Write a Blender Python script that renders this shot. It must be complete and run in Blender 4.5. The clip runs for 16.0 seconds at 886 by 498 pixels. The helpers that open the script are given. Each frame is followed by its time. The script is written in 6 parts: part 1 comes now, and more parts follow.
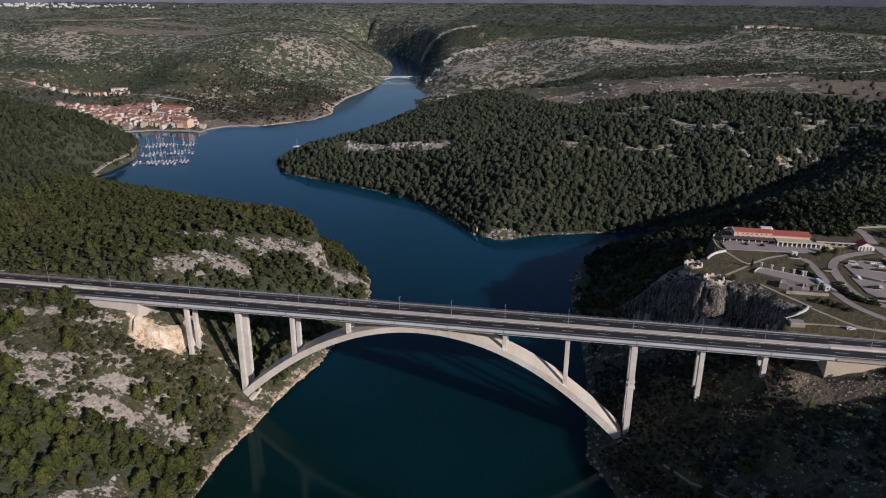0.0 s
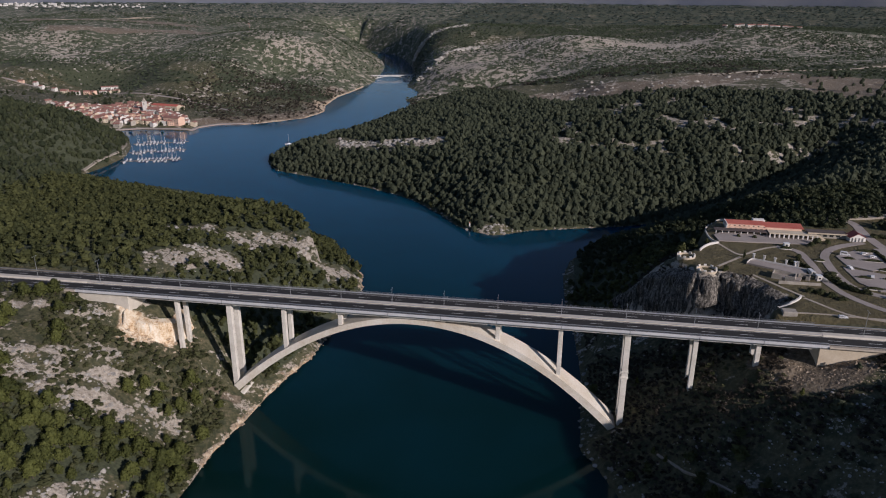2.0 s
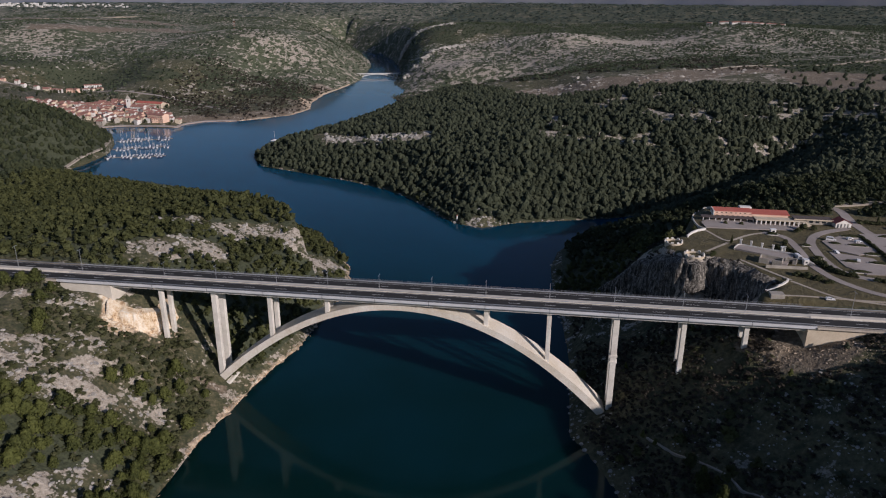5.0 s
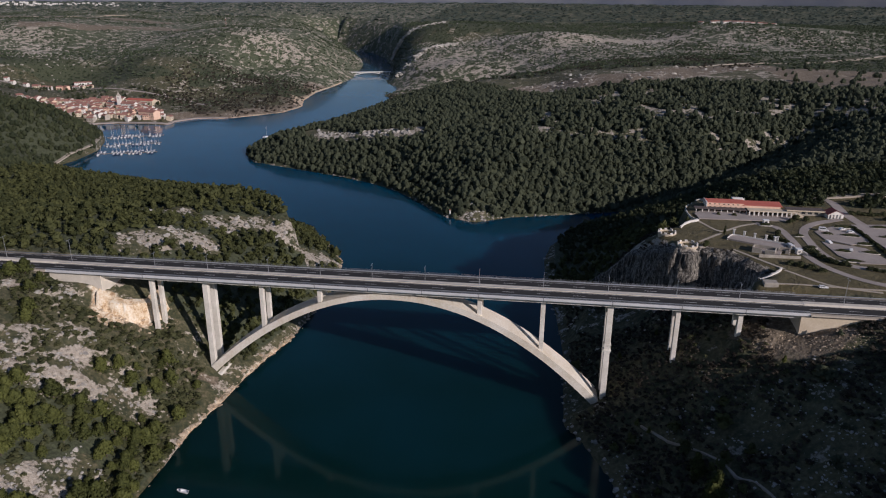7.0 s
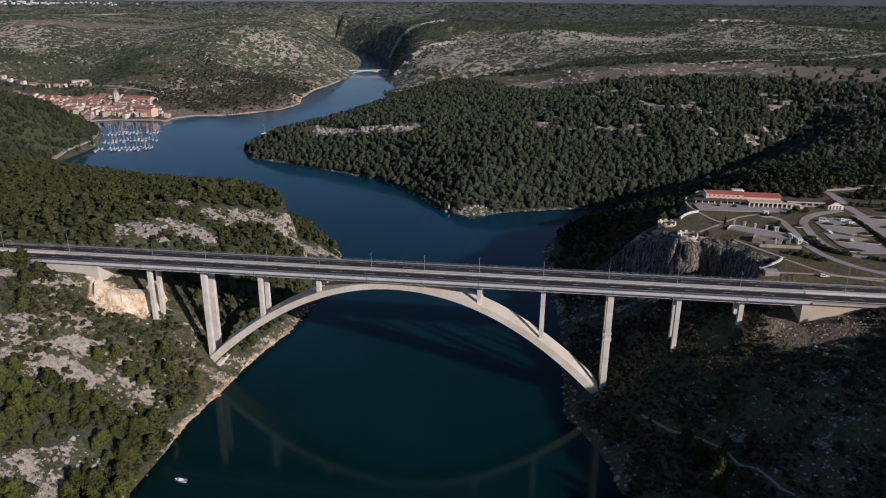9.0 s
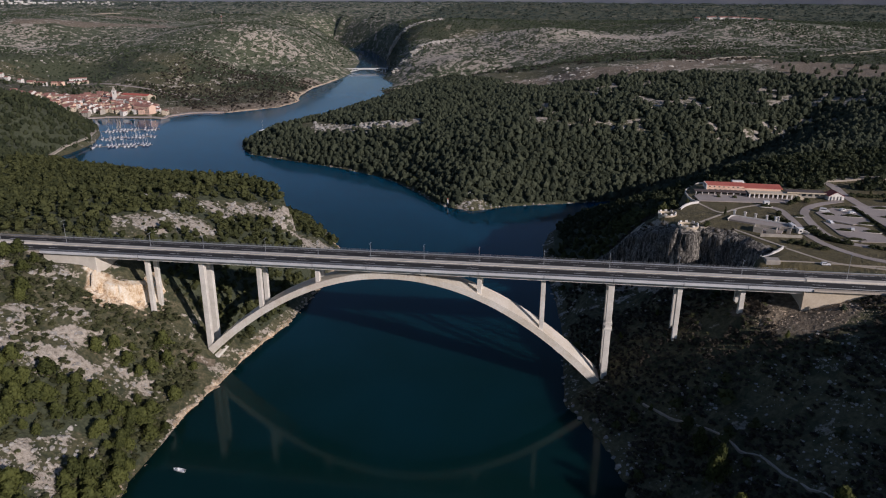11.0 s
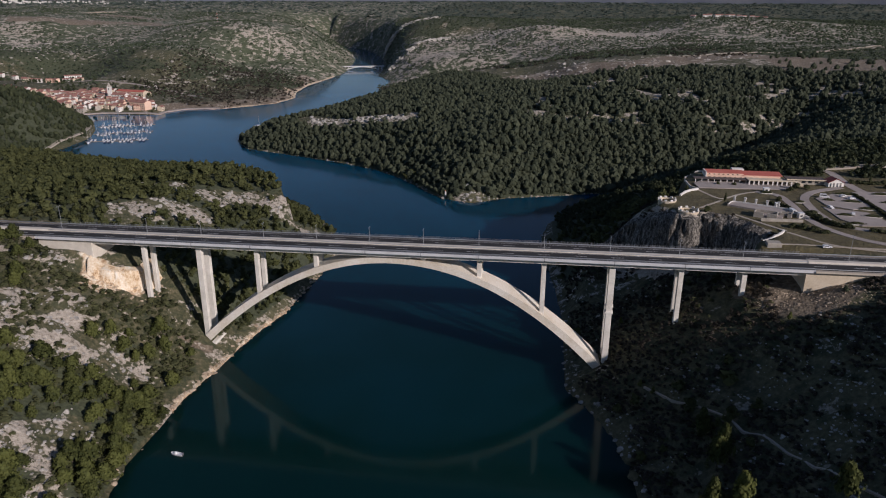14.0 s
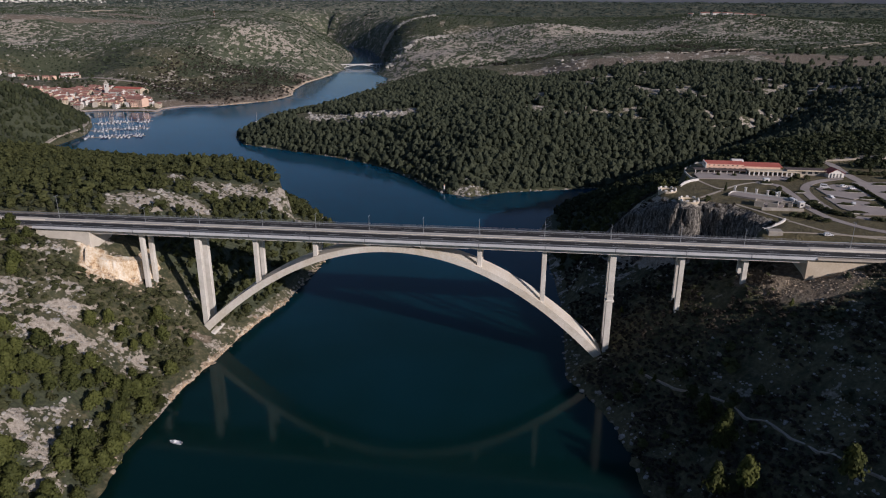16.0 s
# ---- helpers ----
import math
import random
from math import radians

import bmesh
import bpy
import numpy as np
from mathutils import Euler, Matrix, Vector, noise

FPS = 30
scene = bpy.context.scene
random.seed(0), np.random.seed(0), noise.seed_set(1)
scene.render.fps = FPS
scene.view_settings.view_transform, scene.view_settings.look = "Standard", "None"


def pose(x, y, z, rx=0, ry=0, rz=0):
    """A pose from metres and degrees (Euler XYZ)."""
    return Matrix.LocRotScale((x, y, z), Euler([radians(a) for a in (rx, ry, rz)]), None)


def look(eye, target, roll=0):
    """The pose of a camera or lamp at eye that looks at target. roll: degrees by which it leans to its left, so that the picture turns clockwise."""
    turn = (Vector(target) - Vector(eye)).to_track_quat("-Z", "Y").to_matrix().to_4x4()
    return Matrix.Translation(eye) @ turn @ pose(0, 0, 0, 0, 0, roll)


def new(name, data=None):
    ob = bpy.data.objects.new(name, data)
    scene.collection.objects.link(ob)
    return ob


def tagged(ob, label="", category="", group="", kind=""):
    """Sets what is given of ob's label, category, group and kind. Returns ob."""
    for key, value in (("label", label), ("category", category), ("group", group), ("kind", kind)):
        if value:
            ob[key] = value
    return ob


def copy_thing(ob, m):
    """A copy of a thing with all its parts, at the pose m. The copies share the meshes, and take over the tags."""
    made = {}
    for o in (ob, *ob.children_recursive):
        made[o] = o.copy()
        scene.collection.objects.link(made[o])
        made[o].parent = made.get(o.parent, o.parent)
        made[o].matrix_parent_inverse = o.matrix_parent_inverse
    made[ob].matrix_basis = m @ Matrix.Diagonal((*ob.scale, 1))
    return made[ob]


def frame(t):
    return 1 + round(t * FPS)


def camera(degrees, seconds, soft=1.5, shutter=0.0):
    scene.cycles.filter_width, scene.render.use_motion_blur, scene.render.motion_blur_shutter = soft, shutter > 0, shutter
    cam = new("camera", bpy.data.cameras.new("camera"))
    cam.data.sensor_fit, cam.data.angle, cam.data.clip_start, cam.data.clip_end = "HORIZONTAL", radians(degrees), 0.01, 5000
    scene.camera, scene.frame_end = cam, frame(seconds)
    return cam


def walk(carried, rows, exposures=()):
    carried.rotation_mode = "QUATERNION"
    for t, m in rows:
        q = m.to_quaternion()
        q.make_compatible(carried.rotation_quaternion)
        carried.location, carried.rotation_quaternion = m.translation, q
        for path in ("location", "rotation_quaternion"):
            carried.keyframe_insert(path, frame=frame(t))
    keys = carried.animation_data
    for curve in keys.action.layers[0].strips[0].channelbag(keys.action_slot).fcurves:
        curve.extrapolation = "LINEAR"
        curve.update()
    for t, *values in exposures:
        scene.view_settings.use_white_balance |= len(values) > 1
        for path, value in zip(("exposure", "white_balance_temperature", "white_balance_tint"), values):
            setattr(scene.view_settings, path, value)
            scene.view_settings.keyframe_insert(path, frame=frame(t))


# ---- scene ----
cam = camera(64.1, 16.0, soft=1.12)
PATH = [
    (0, (73.278, -330.288, 226.223), (72.922, -328.442, 225.54), 0.3),
    (0.5, (73.454, -330.167, 225.175), (73.102, -328.321, 224.492), 0.3),
    (1, (73.447, -330.3, 223.618), (73.101, -328.452, 222.936), 0.3),
    (1.5, (73.401, -330.407, 222.273), (73.06, -328.558, 221.592), 0.3),
    (2, (73.466, -330.454, 220.709), (73.13, -328.603, 220.028), 0.3),
    (2.5, (73.473, -330.59, 219.129), (73.144, -328.738, 218.45), 0.3),
    (3, (73.616, -330.38, 217.623), (73.292, -328.526, 216.944), 0.3),
    (3.5, (73.608, -330.65, 216.41), (73.29, -328.796, 215.732), 0.4),
    (4, (73.463, -330.597, 214.569), (73.151, -328.74, 213.893), 0.4),
    (4.5, (73.706, -330.611, 213.421), (73.399, -328.755, 212.743), 0.3),
    (7, (73.391, -331.036, 205.762), (73.11, -329.175, 205.087), 0.4),
    (7.5, (73.355, -331.089, 204.258), (73.076, -329.227, 203.583), 0.4),
    (8, (73.098, -331.246, 202.481), (72.82, -329.384, 201.808), 0.4),
    (8.5, (73.316, -331.174, 201.179), (73.037, -329.312, 200.505), 0.4),
    (9, (72.756, -331.504, 199.77), (72.48, -329.641, 199.096), 0.4),
    (11.5, (72.014, -331.715, 192.297), (71.743, -329.851, 191.625), 0.3),
    (12, (71.645, -332.036, 190.782), (71.375, -330.171, 190.111), 0.3),
    (12.5, (71.456, -331.968, 189.366), (71.187, -330.103, 188.695), 0.3),
    (13, (71.183, -332.096, 187.767), (70.916, -330.231, 187.096), 0.3),
    (13.5, (71.007, -332.205, 186.422), (70.743, -330.34, 185.751), 0.3),
    (14, (70.587, -332.231, 184.725), (70.326, -330.364, 184.055), 0.3),
    (14.5, (70.374, -332.502, 183.259), (70.115, -330.635, 182.591), 0.3),
    (15, (70.104, -332.578, 181.65), (69.848, -330.711, 180.982), 0.4),
    (15.5, (69.742, -332.707, 180.312), (69.488, -330.84, 179.643), 0.4),
    (16, (69.378, -332.701, 178.609), (69.124, -330.833, 177.94), 0.3),
]
walk(cam, [(t, look(eye, target, roll)) for t, eye, target, roll in PATH], [(0.0, -0.2, 6200, 22), (16.0, -0.2, 6200, 22)])

# ---- world, sun, exposure ----
SUN_AZ, SUN_EL = 55.0, 22.5        # degrees from -y towards +x, and above the horizon
to_sun = Vector((math.sin(radians(SUN_AZ)) * math.cos(radians(SUN_EL)), -math.cos(radians(SUN_AZ)) * math.cos(radians(SUN_EL)), math.sin(radians(SUN_EL))))
world = bpy.data.worlds.new("world")
scene.world = world
world.use_nodes = True
wn = world.node_tree
sky = wn.nodes.new("ShaderNodeTexSky")
sky.sky_type = "NISHITA"
sky.sun_disc = False
sky.sun_elevation = radians(SUN_EL)
sky.sun_rotation = math.atan2(to_sun.x, to_sun.y)
sky.air_density, sky.dust_density, sky.altitude = 1.1, 0.25, 100
sky.ozone_density = 2.5
wn.nodes["Background"].inputs["Strength"].default_value = 0.061
clear = wn.nodes.new("ShaderNodeMix")
clear.data_type, clear.blend_type = "RGBA", "MULTIPLY"
clear.inputs[0].default_value = 1.0
clear.inputs[7].default_value = (0.95, 0.96, 1.0, 1)          # a clear winter sky
wn.links.new(sky.outputs["Color"], clear.inputs[6])
wn.links.new(clear.outputs[2], wn.nodes["Background"].inputs["Color"])
sun_data = bpy.data.lights.new("sun", "SUN")
sun_data.energy, sun_data.angle, sun_data.color = 4.15, radians(0.55), (1.0, 0.93, 0.82)
sun_ob = new("sun", sun_data)
sun_ob.matrix_world = look((0, 0, 400), Vector((0, 0, 400)) - to_sun)
scene.view_settings.exposure = 0.0


# ---- materials ----
def node(nt, kind, **values):
    n = nt.nodes.new(kind)
    for k, v in values.items():
        n.inputs[k].default_value = v
    return n


def ramp(nt, source, stops):
    r = nt.nodes.new("ShaderNodeValToRGB")
    els = r.color_ramp.elements
    while len(els) < len(stops):
        els.new(0.5)
    for e, (p, c) in zip(els, stops):
        e.position, e.color = p, (*c, 1)
    nt.links.new(source, r.inputs["Fac"])
    return r.outputs["Color"]


def grey(nt, source, lo, hi):
    m = node(nt, "ShaderNodeMapRange", **{"From Min": lo, "From Max": hi})
    nt.links.new(source, m.inputs["Value"])
    return m.outputs["Result"]


def noise_at(nt, coords, scale, detail=4.0, rough=0.55):
    n = node(nt, "ShaderNodeTexNoise", Scale=scale, Detail=detail, Roughness=rough)
    nt.links.new(coords, n.inputs["Vector"])
    return n.outputs["Fac"]


def mix(nt, fac, a, b, how="MIX"):
    m = nt.nodes.new("ShaderNodeMix")
    m.data_type, m.blend_type = "RGBA", how
    for sock, v in ((m.inputs[0], fac), (m.inputs[6], a), (m.inputs[7], b)):
        if isinstance(v, bpy.types.NodeSocket):
            nt.links.new(v, sock)
        elif isinstance(v, tuple):
            sock.default_value = (*v, 1)
        else:
            sock.default_value = v
    return m.outputs[2]


def calc(nt, op, a, b=0.0):
    m = nt.nodes.new("ShaderNodeMath")
    m.operation = op
    for sock, v in zip(m.inputs, (a, b)):
        if isinstance(v, bpy.types.NodeSocket):
            nt.links.new(v, sock)
        else:
            sock.default_value = v
    return m.outputs[0]


def start_material(name, rough=0.8, metal=0.0):
    m = bpy.data.materials.new(name)
    m.use_nodes = True
    nt = m.node_tree
    b = nt.nodes["Principled BSDF"]
    b.inputs["Roughness"].default_value, b.inputs["Metallic"].default_value = rough, metal
    pos = nt.nodes.new("ShaderNodeNewGeometry").outputs["Position"]
    return m, nt, b, pos


def bump(nt, b, height, strength, distance):
    n = node(nt, "ShaderNodeBump", Strength=strength, Distance=distance)
    nt.links.new(height, n.inputs["Height"])
    nt.links.new(n.outputs["Normal"], b.inputs["Normal"])


def plain(name, dark, light, scale=0.5, fine=4.0, rough=0.8, metal=0.0, relief=0.02):
    """Two-scale mottled surface between two colours."""
    m, nt, b, pos = start_material(name, rough, metal)
    big, small = noise_at(nt, pos, scale), noise_at(nt, pos, fine, 5.0)
    both = calc(nt, "ADD", calc(nt, "MULTIPLY", big, 0.6), calc(nt, "MULTIPLY", small, 0.4))
    nt.links.new(ramp(nt, both, [(0.35, dark), (0.65, light)]), b.inputs["Base Color"])
    bump(nt, b, small, 0.4, relief)
    return m


CONCRETE = plain("concrete", (0.55, 0.515, 0.445), (0.78, 0.74, 0.665), 0.15, 1.5, 0.85)
ARCH_CONCRETE = plain("stained_concrete", (0.58, 0.50, 0.38), (0.79, 0.75, 0.67), 0.07, 1.2, 0.85)
PALE_CONCRETE = plain("pale_concrete", (0.53, 0.485, 0.41), (0.69, 0.64, 0.555), 0.2, 2.0, 0.85)
EDGE = plain("edge_beam_concrete", (0.49, 0.495, 0.50), (0.62, 0.625, 0.63), 0.2, 2.0, 0.8)
KERB = plain("worn_walkway_concrete", (0.075, 0.072, 0.068), (0.14, 0.135, 0.125), 0.2, 2.0, 0.9)
ASPHALT = plain("asphalt", (0.017, 0.0165, 0.0165), (0.033, 0.032, 0.031), 0.08, 3.0, 0.9)
PAVING = plain("paving", (0.275, 0.238, 0.214), (0.415, 0.362, 0.328), 0.08, 2.0, 0.9)
MARKING = plain("road_marking", (0.5, 0.5, 0.48), (0.72, 0.72, 0.70), 0.5, 3.0, 0.7)
STEEL = plain("galvanised_steel", (0.38, 0.39, 0.40), (0.52, 0.53, 0.54), 1.0, 8.0, 0.45, 0.7)
DARK_STEEL = plain("dark_steel", (0.16, 0.165, 0.17), (0.24, 0.245, 0.25), 1.0, 8.0, 0.5, 0.4)


def water_material():
    m, nt, b, pos = start_material("water", 0.06)
    b.inputs["Base Color"].default_value = (0.003, 0.018, 0.030, 1)
    b.inputs["IOR"].default_value = 1.33
    b.inputs["Specular IOR Level"].default_value = 0.22
    b.inputs["Specular Tint"].default_value = (0.45, 1.0, 1.0, 1)
    b.subsurface_method = "BURLEY"              # light spreads in the murky water
    b.inputs["Subsurface Weight"].default_value = 1.0
    b.inputs["Subsurface Radius"].default_value = (7.0, 12.0, 14.0)
    b.inputs["Subsurface Scale"].default_value = 1.0
    big = noise_at(nt, pos, 0.006, 3.0)
    small = noise_at(nt, pos, 0.45, 4.0)
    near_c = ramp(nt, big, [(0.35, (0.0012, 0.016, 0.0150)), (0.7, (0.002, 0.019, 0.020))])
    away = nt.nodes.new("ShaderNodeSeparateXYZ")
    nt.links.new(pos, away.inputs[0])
    # greener in the gorge; upstream the sky's reflected blue is painted into the base
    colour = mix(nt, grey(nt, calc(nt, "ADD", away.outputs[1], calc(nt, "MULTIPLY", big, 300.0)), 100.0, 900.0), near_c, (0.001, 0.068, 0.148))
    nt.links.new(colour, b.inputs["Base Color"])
    patch = grey(nt, big, 0.3, 0.7)
    nt.links.new(calc(nt, "ADD", calc(nt, "MULTIPLY", patch, 0.06), 0.05), b.inputs["Roughness"])
    bump(nt, b, small, 0.16, 0.10)
    return m


def ground_material():
    """Karst: scrub, dry grass and pale limestone, with ploughed soil and lawn where the land use says so."""
    m, nt, b, pos = start_material("karst_ground", 0.95)
    def attr(name):
        a = nt.nodes.new("ShaderNodeAttribute")
        a.attribute_name = name
        return a.outputs["Fac"]
    coarse, mid = noise_at(nt, pos, 0.012, 5.0), noise_at(nt, pos, 0.09, 6.0, 0.65)
    fine, grain = noise_at(nt, pos, 0.45, 5.0, 0.65), noise_at(nt, pos, 2.2, 3.0)
    scrub = ramp(nt, fine, [(0.32, (0.032, 0.038, 0.017)), (0.5, (0.080, 0.080, 0.038)), (0.62, (0.145, 0.122, 0.070)), (0.75, (0.21, 0.177, 0.115))])
    scrub = mix(nt, grey(nt, coarse, 0.4, 0.65), scrub, ramp(nt, fine, [(0.3, (0.060, 0.064, 0.030)), (0.7, (0.160, 0.145, 0.080))]))
    clumps = calc(nt, "MULTIPLY", grey(nt, noise_at(nt, pos, 0.13, 4.0, 0.6), 0.50, 0.60), 0.75)
    scrub = mix(nt, clumps, scrub, ramp(nt, fine, [(0.3, (0.022, 0.030, 0.014)), (0.7, (0.066, 0.076, 0.036))]))
    stone = ramp(nt, calc(nt, "ADD", calc(nt, "MULTIPLY", fine, 0.6), calc(nt, "MULTIPLY", grain, 0.4)), [(0.36, (0.10, 0.082, 0.060)), (0.45, (0.34, 0.295, 0.235)), (0.56, (0.47, 0.415, 0.345)), (0.68, (0.62, 0.56, 0.47))])
    broad = noise_at(nt, pos, 0.032, 5.0, 0.6)
    amount = calc(nt, "ADD", calc(nt, "ADD", calc(nt, "MULTIPLY", mid, 2.0), calc(nt, "MULTIPLY", fine, 0.7)), calc(nt, "ADD", calc(nt, "MULTIPLY", broad, 0.5), attr("rock")))
    open_green = ramp(nt, calc(nt, "ADD", calc(nt, "MULTIPLY", mid, 0.5), calc(nt, "MULTIPLY", fine, 0.5)), [(0.35, (0.044, 0.062, 0.032)), (0.5, (0.078, 0.096, 0.052)), (0.68, (0.140, 0.142, 0.092))])
    scrub = mix(nt, attr("heath"), scrub, open_green)
    far_patch = calc(nt, "MULTIPLY", calc(nt, "MULTIPLY", calc(nt, "SUBTRACT", noise_at(nt, pos, 0.045, 4.0, 0.6), 0.5), 2.0), attr("heath"))
    amount = calc(nt, "ADD", amount, far_patch)
    soil = ramp(nt, fine, [(0.3, (0.085, 0.067, 0.045)), (0.5, (0.19, 0.15, 0.105)), (0.7, (0.31, 0.255, 0.185))])
    colour = mix(nt, grey(nt, calc(nt, "ADD", attr("soil"), calc(nt, "MULTIPLY", mid, 0.5)), 0.68, 0.82), scrub, soil)
    colour = mix(nt, grey(nt, amount, 1.88, 1.97), colour, stone)
    lawn = ramp(nt, calc(nt, "ADD", calc(nt, "MULTIPLY", mid, 0.6), calc(nt, "MULTIPLY", fine, 0.4)), [(0.35, (0.066, 0.056, 0.024)), (0.65, (0.15, 0.125, 0.060))])
    colour = mix(nt, grey(nt, calc(nt, "ADD", attr("lawn"), calc(nt, "MULTIPLY", fine, 0.3)), 0.60, 0.70), colour, lawn)
    wood = ramp(nt, fine, [(0.3, (0.034, 0.042, 0.022)), (0.7, (0.086, 0.098, 0.052))])
    colour = mix(nt, grey(nt, calc(nt, "ADD", attr("wood"), calc(nt, "MULTIPLY", mid, 0.5)), 0.68, 0.85), colour, wood)
    cream = ramp(nt, fine, [(0.3, (0.26, 0.165, 0.09)), (0.44, (0.52, 0.37, 0.23)), (0.58, (0.74, 0.64, 0.49)), (0.7, (0.80, 0.74, 0.62))])
    colour = mix(nt, grey(nt, calc(nt, "ADD", attr("cut"), calc(nt, "MULTIPLY", mid, 0.5)), 0.66, 0.78), colour, cream)
    nt.links.new(colour, b.inputs["Base Color"])
    rough = calc(nt, "ADD", calc(nt, "MULTIPLY", mid, 1.0), calc(nt, "MULTIPLY", fine, 0.5))
    bump(nt, b, rough, 0.9, 2.2)
    return m


def leaf_material(name, dark, light):
    m, nt, b, pos = start_material(name, 0.75)
    a = nt.nodes.new("ShaderNodeAttribute")
    a.attribute_name = "tint"
    island = nt.nodes.new("ShaderNodeNewGeometry").outputs["Random Per Island"]
    v = calc(nt, "ADD", calc(nt, "MULTIPLY", a.outputs["Fac"], 0.6), calc(nt, "MULTIPLY", island, 0.4))
    nt.links.new(ramp(nt, v, [(0.15, dark), (0.85, light)]), b.inputs["Base Color"])
    b.inputs["Specular IOR Level"].default_value = 0.2
    thin = nt.nodes.new("ShaderNodeBsdfTranslucent")
    both = node(nt, "ShaderNodeMixShader", Fac=0.28)
    nt.links.new(b.inputs["Base Color"].links[0].from_socket, thin.inputs["Color"])
    nt.links.new(b.outputs[0], both.inputs[1])
    nt.links.new(thin.outputs[0], both.inputs[2])
    nt.links.new(both.outputs[0], nt.nodes["Material Output"].inputs["Surface"])
    return m


WATER, GROUND = water_material(), ground_material()
PINE = leaf_material("pine_needles", (0.047, 0.058, 0.018), (0.138, 0.152, 0.043))
SHRUB = leaf_material("scrub_leaves", (0.044, 0.052, 0.023), (0.118, 0.122, 0.056))
DRY_SHRUB = leaf_material("bare_scrub", (0.034, 0.029, 0.023), (0.098, 0.084, 0.064))
DARK_PINE = leaf_material("dense_pine_needles", (0.044, 0.055, 0.034), (0.088, 0.101, 0.061))
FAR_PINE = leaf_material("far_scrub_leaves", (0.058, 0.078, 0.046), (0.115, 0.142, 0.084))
# blue of the distant haze is mixed into these leaf colours
HAZY_PINE = leaf_material("hazy_plateau_leaves", (0.072, 0.096, 0.080), (0.108, 0.138, 0.118))
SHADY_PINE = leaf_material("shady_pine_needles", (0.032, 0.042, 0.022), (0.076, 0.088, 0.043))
SLOPE_PINE = leaf_material("slope_pine_needles", (0.048, 0.057, 0.023), (0.108, 0.116, 0.043))


def cliff_material(name, stops, squeeze=0.16, scale=0.75):
    """Rock stained in vertical streaks."""
    m, nt, b, pos = start_material(name, 0.95)
    squash = nt.nodes.new("ShaderNodeVectorMath")
    squash.operation = "MULTIPLY"
    squash.inputs[1].default_value = (1, 1, squeeze)
    nt.links.new(pos, squash.inputs[0])
    streak, grain = noise_at(nt, squash.outputs[0], scale, 6.0, 0.75), noise_at(nt, pos, 1.2, 5.0, 0.65)
    both = calc(nt, "ADD", calc(nt, "MULTIPLY", streak, 0.65), calc(nt, "MULTIPLY", grain, 0.35))
    nt.links.new(ramp(nt, both, stops), b.inputs["Base Color"])
    bump(nt, b, both, 0.9, 1.0)
    return m


CLIFF = cliff_material("cliff_limestone", [(0.42, (0.016, 0.015, 0.013)), (0.5, (0.09, 0.082, 0.07)), (0.56, (0.24, 0.22, 0.19)), (0.66, (0.46, 0.42, 0.36))])
RAW_ROCK = cliff_material("raw_ochre_rock", [(0.36, (0.24, 0.13, 0.06)), (0.44, (0.56, 0.40, 0.24)), (0.51, (0.74, 0.61, 0.44)), (0.60, (0.80, 0.74, 0.63))], 0.5, 0.22)
LIMESTONE = plain("limestone", (0.20, 0.19, 0.17), (0.52, 0.49, 0.44), 0.4, 2.5, 0.95, 0.0, 0.15)
FAR_STONE = plain("far_limestone", (0.30, 0.28, 0.24), (0.56, 0.52, 0.46), 0.05, 0.4, 0.95, 0.0, 0.3)
SAND_STONE = plain("ochre_stone", (0.28, 0.21, 0.14), (0.52, 0.43, 0.32), 0.4, 2.5, 0.95, 0.0, 0.15)
ROOF_TILE = plain("clay_roof_tiles", (0.23, 0.105, 0.082), (0.39, 0.205, 0.160), 0.3, 2.5, 0.85)
ROOF_RED = plain("red_metal_roof", (0.46, 0.11, 0.075), (0.56, 0.17, 0.12), 0.1, 1.5, 0.6)
ROOF_DARK_RED = plain("dark_red_roof", (0.22, 0.045, 0.035), (0.32, 0.08, 0.06), 0.2, 2.0, 0.7)
ROOF_DARK = plain("dark_roof", (0.07, 0.055, 0.05), (0.13, 0.10, 0.09), 0.3, 2.0, 0.85)
WALL_WHITE = plain("white_render", (0.60, 0.57, 0.52), (0.78, 0.75, 0.70), 0.15, 1.5, 0.9)
WALL_CREAM = plain("cream_render", (0.52, 0.43, 0.31), (0.66, 0.57, 0.44), 0.15, 1.5, 0.9)
WALL_ROSE = plain("salmon_render", (0.66, 0.44, 0.32), (0.78, 0.55, 0.42), 0.15, 1.5, 0.9)
WALL_STONE = plain("rubble_stone", (0.28, 0.25, 0.21), (0.46, 0.42, 0.36), 0.3, 2.0, 0.95)
GLASS = plain("dark_glass", (0.02, 0.025, 0.03), (0.04, 0.045, 0.05), 0.5, 2.0, 0.12)
HULL = plain("white_gelcoat", (0.70, 0.71, 0.72), (0.82, 0.82, 0.82), 0.5, 2.0, 0.35)
HULL_BLUE = plain("blue_hull", (0.02, 0.04, 0.10), (0.04, 0.07, 0.16), 0.5, 2.0, 0.35)
RUBBER = plain("tyre_rubber", (0.02, 0.02, 0.02), (0.035, 0.035, 0.035), 2.0, 8.0, 0.9)
CAR_PAINT = plain("white_car_paint", (0.68, 0.68, 0.68), (0.78, 0.78, 0.78), 0.5, 2.0, 0.3)
GRAVEL = plain("pale_gravel", (0.34, 0.29, 0.23), (0.50, 0.44, 0.36), 0.06, 1.2, 0.95)
TIMBER = plain("weathered_planks", (0.20, 0.18, 0.16), (0.34, 0.31, 0.28), 0.6, 4.0, 0.9)
BARK = plain("bark", (0.06, 0.045, 0.035), (0.14, 0.11, 0.085), 2.0, 8.0, 0.95)


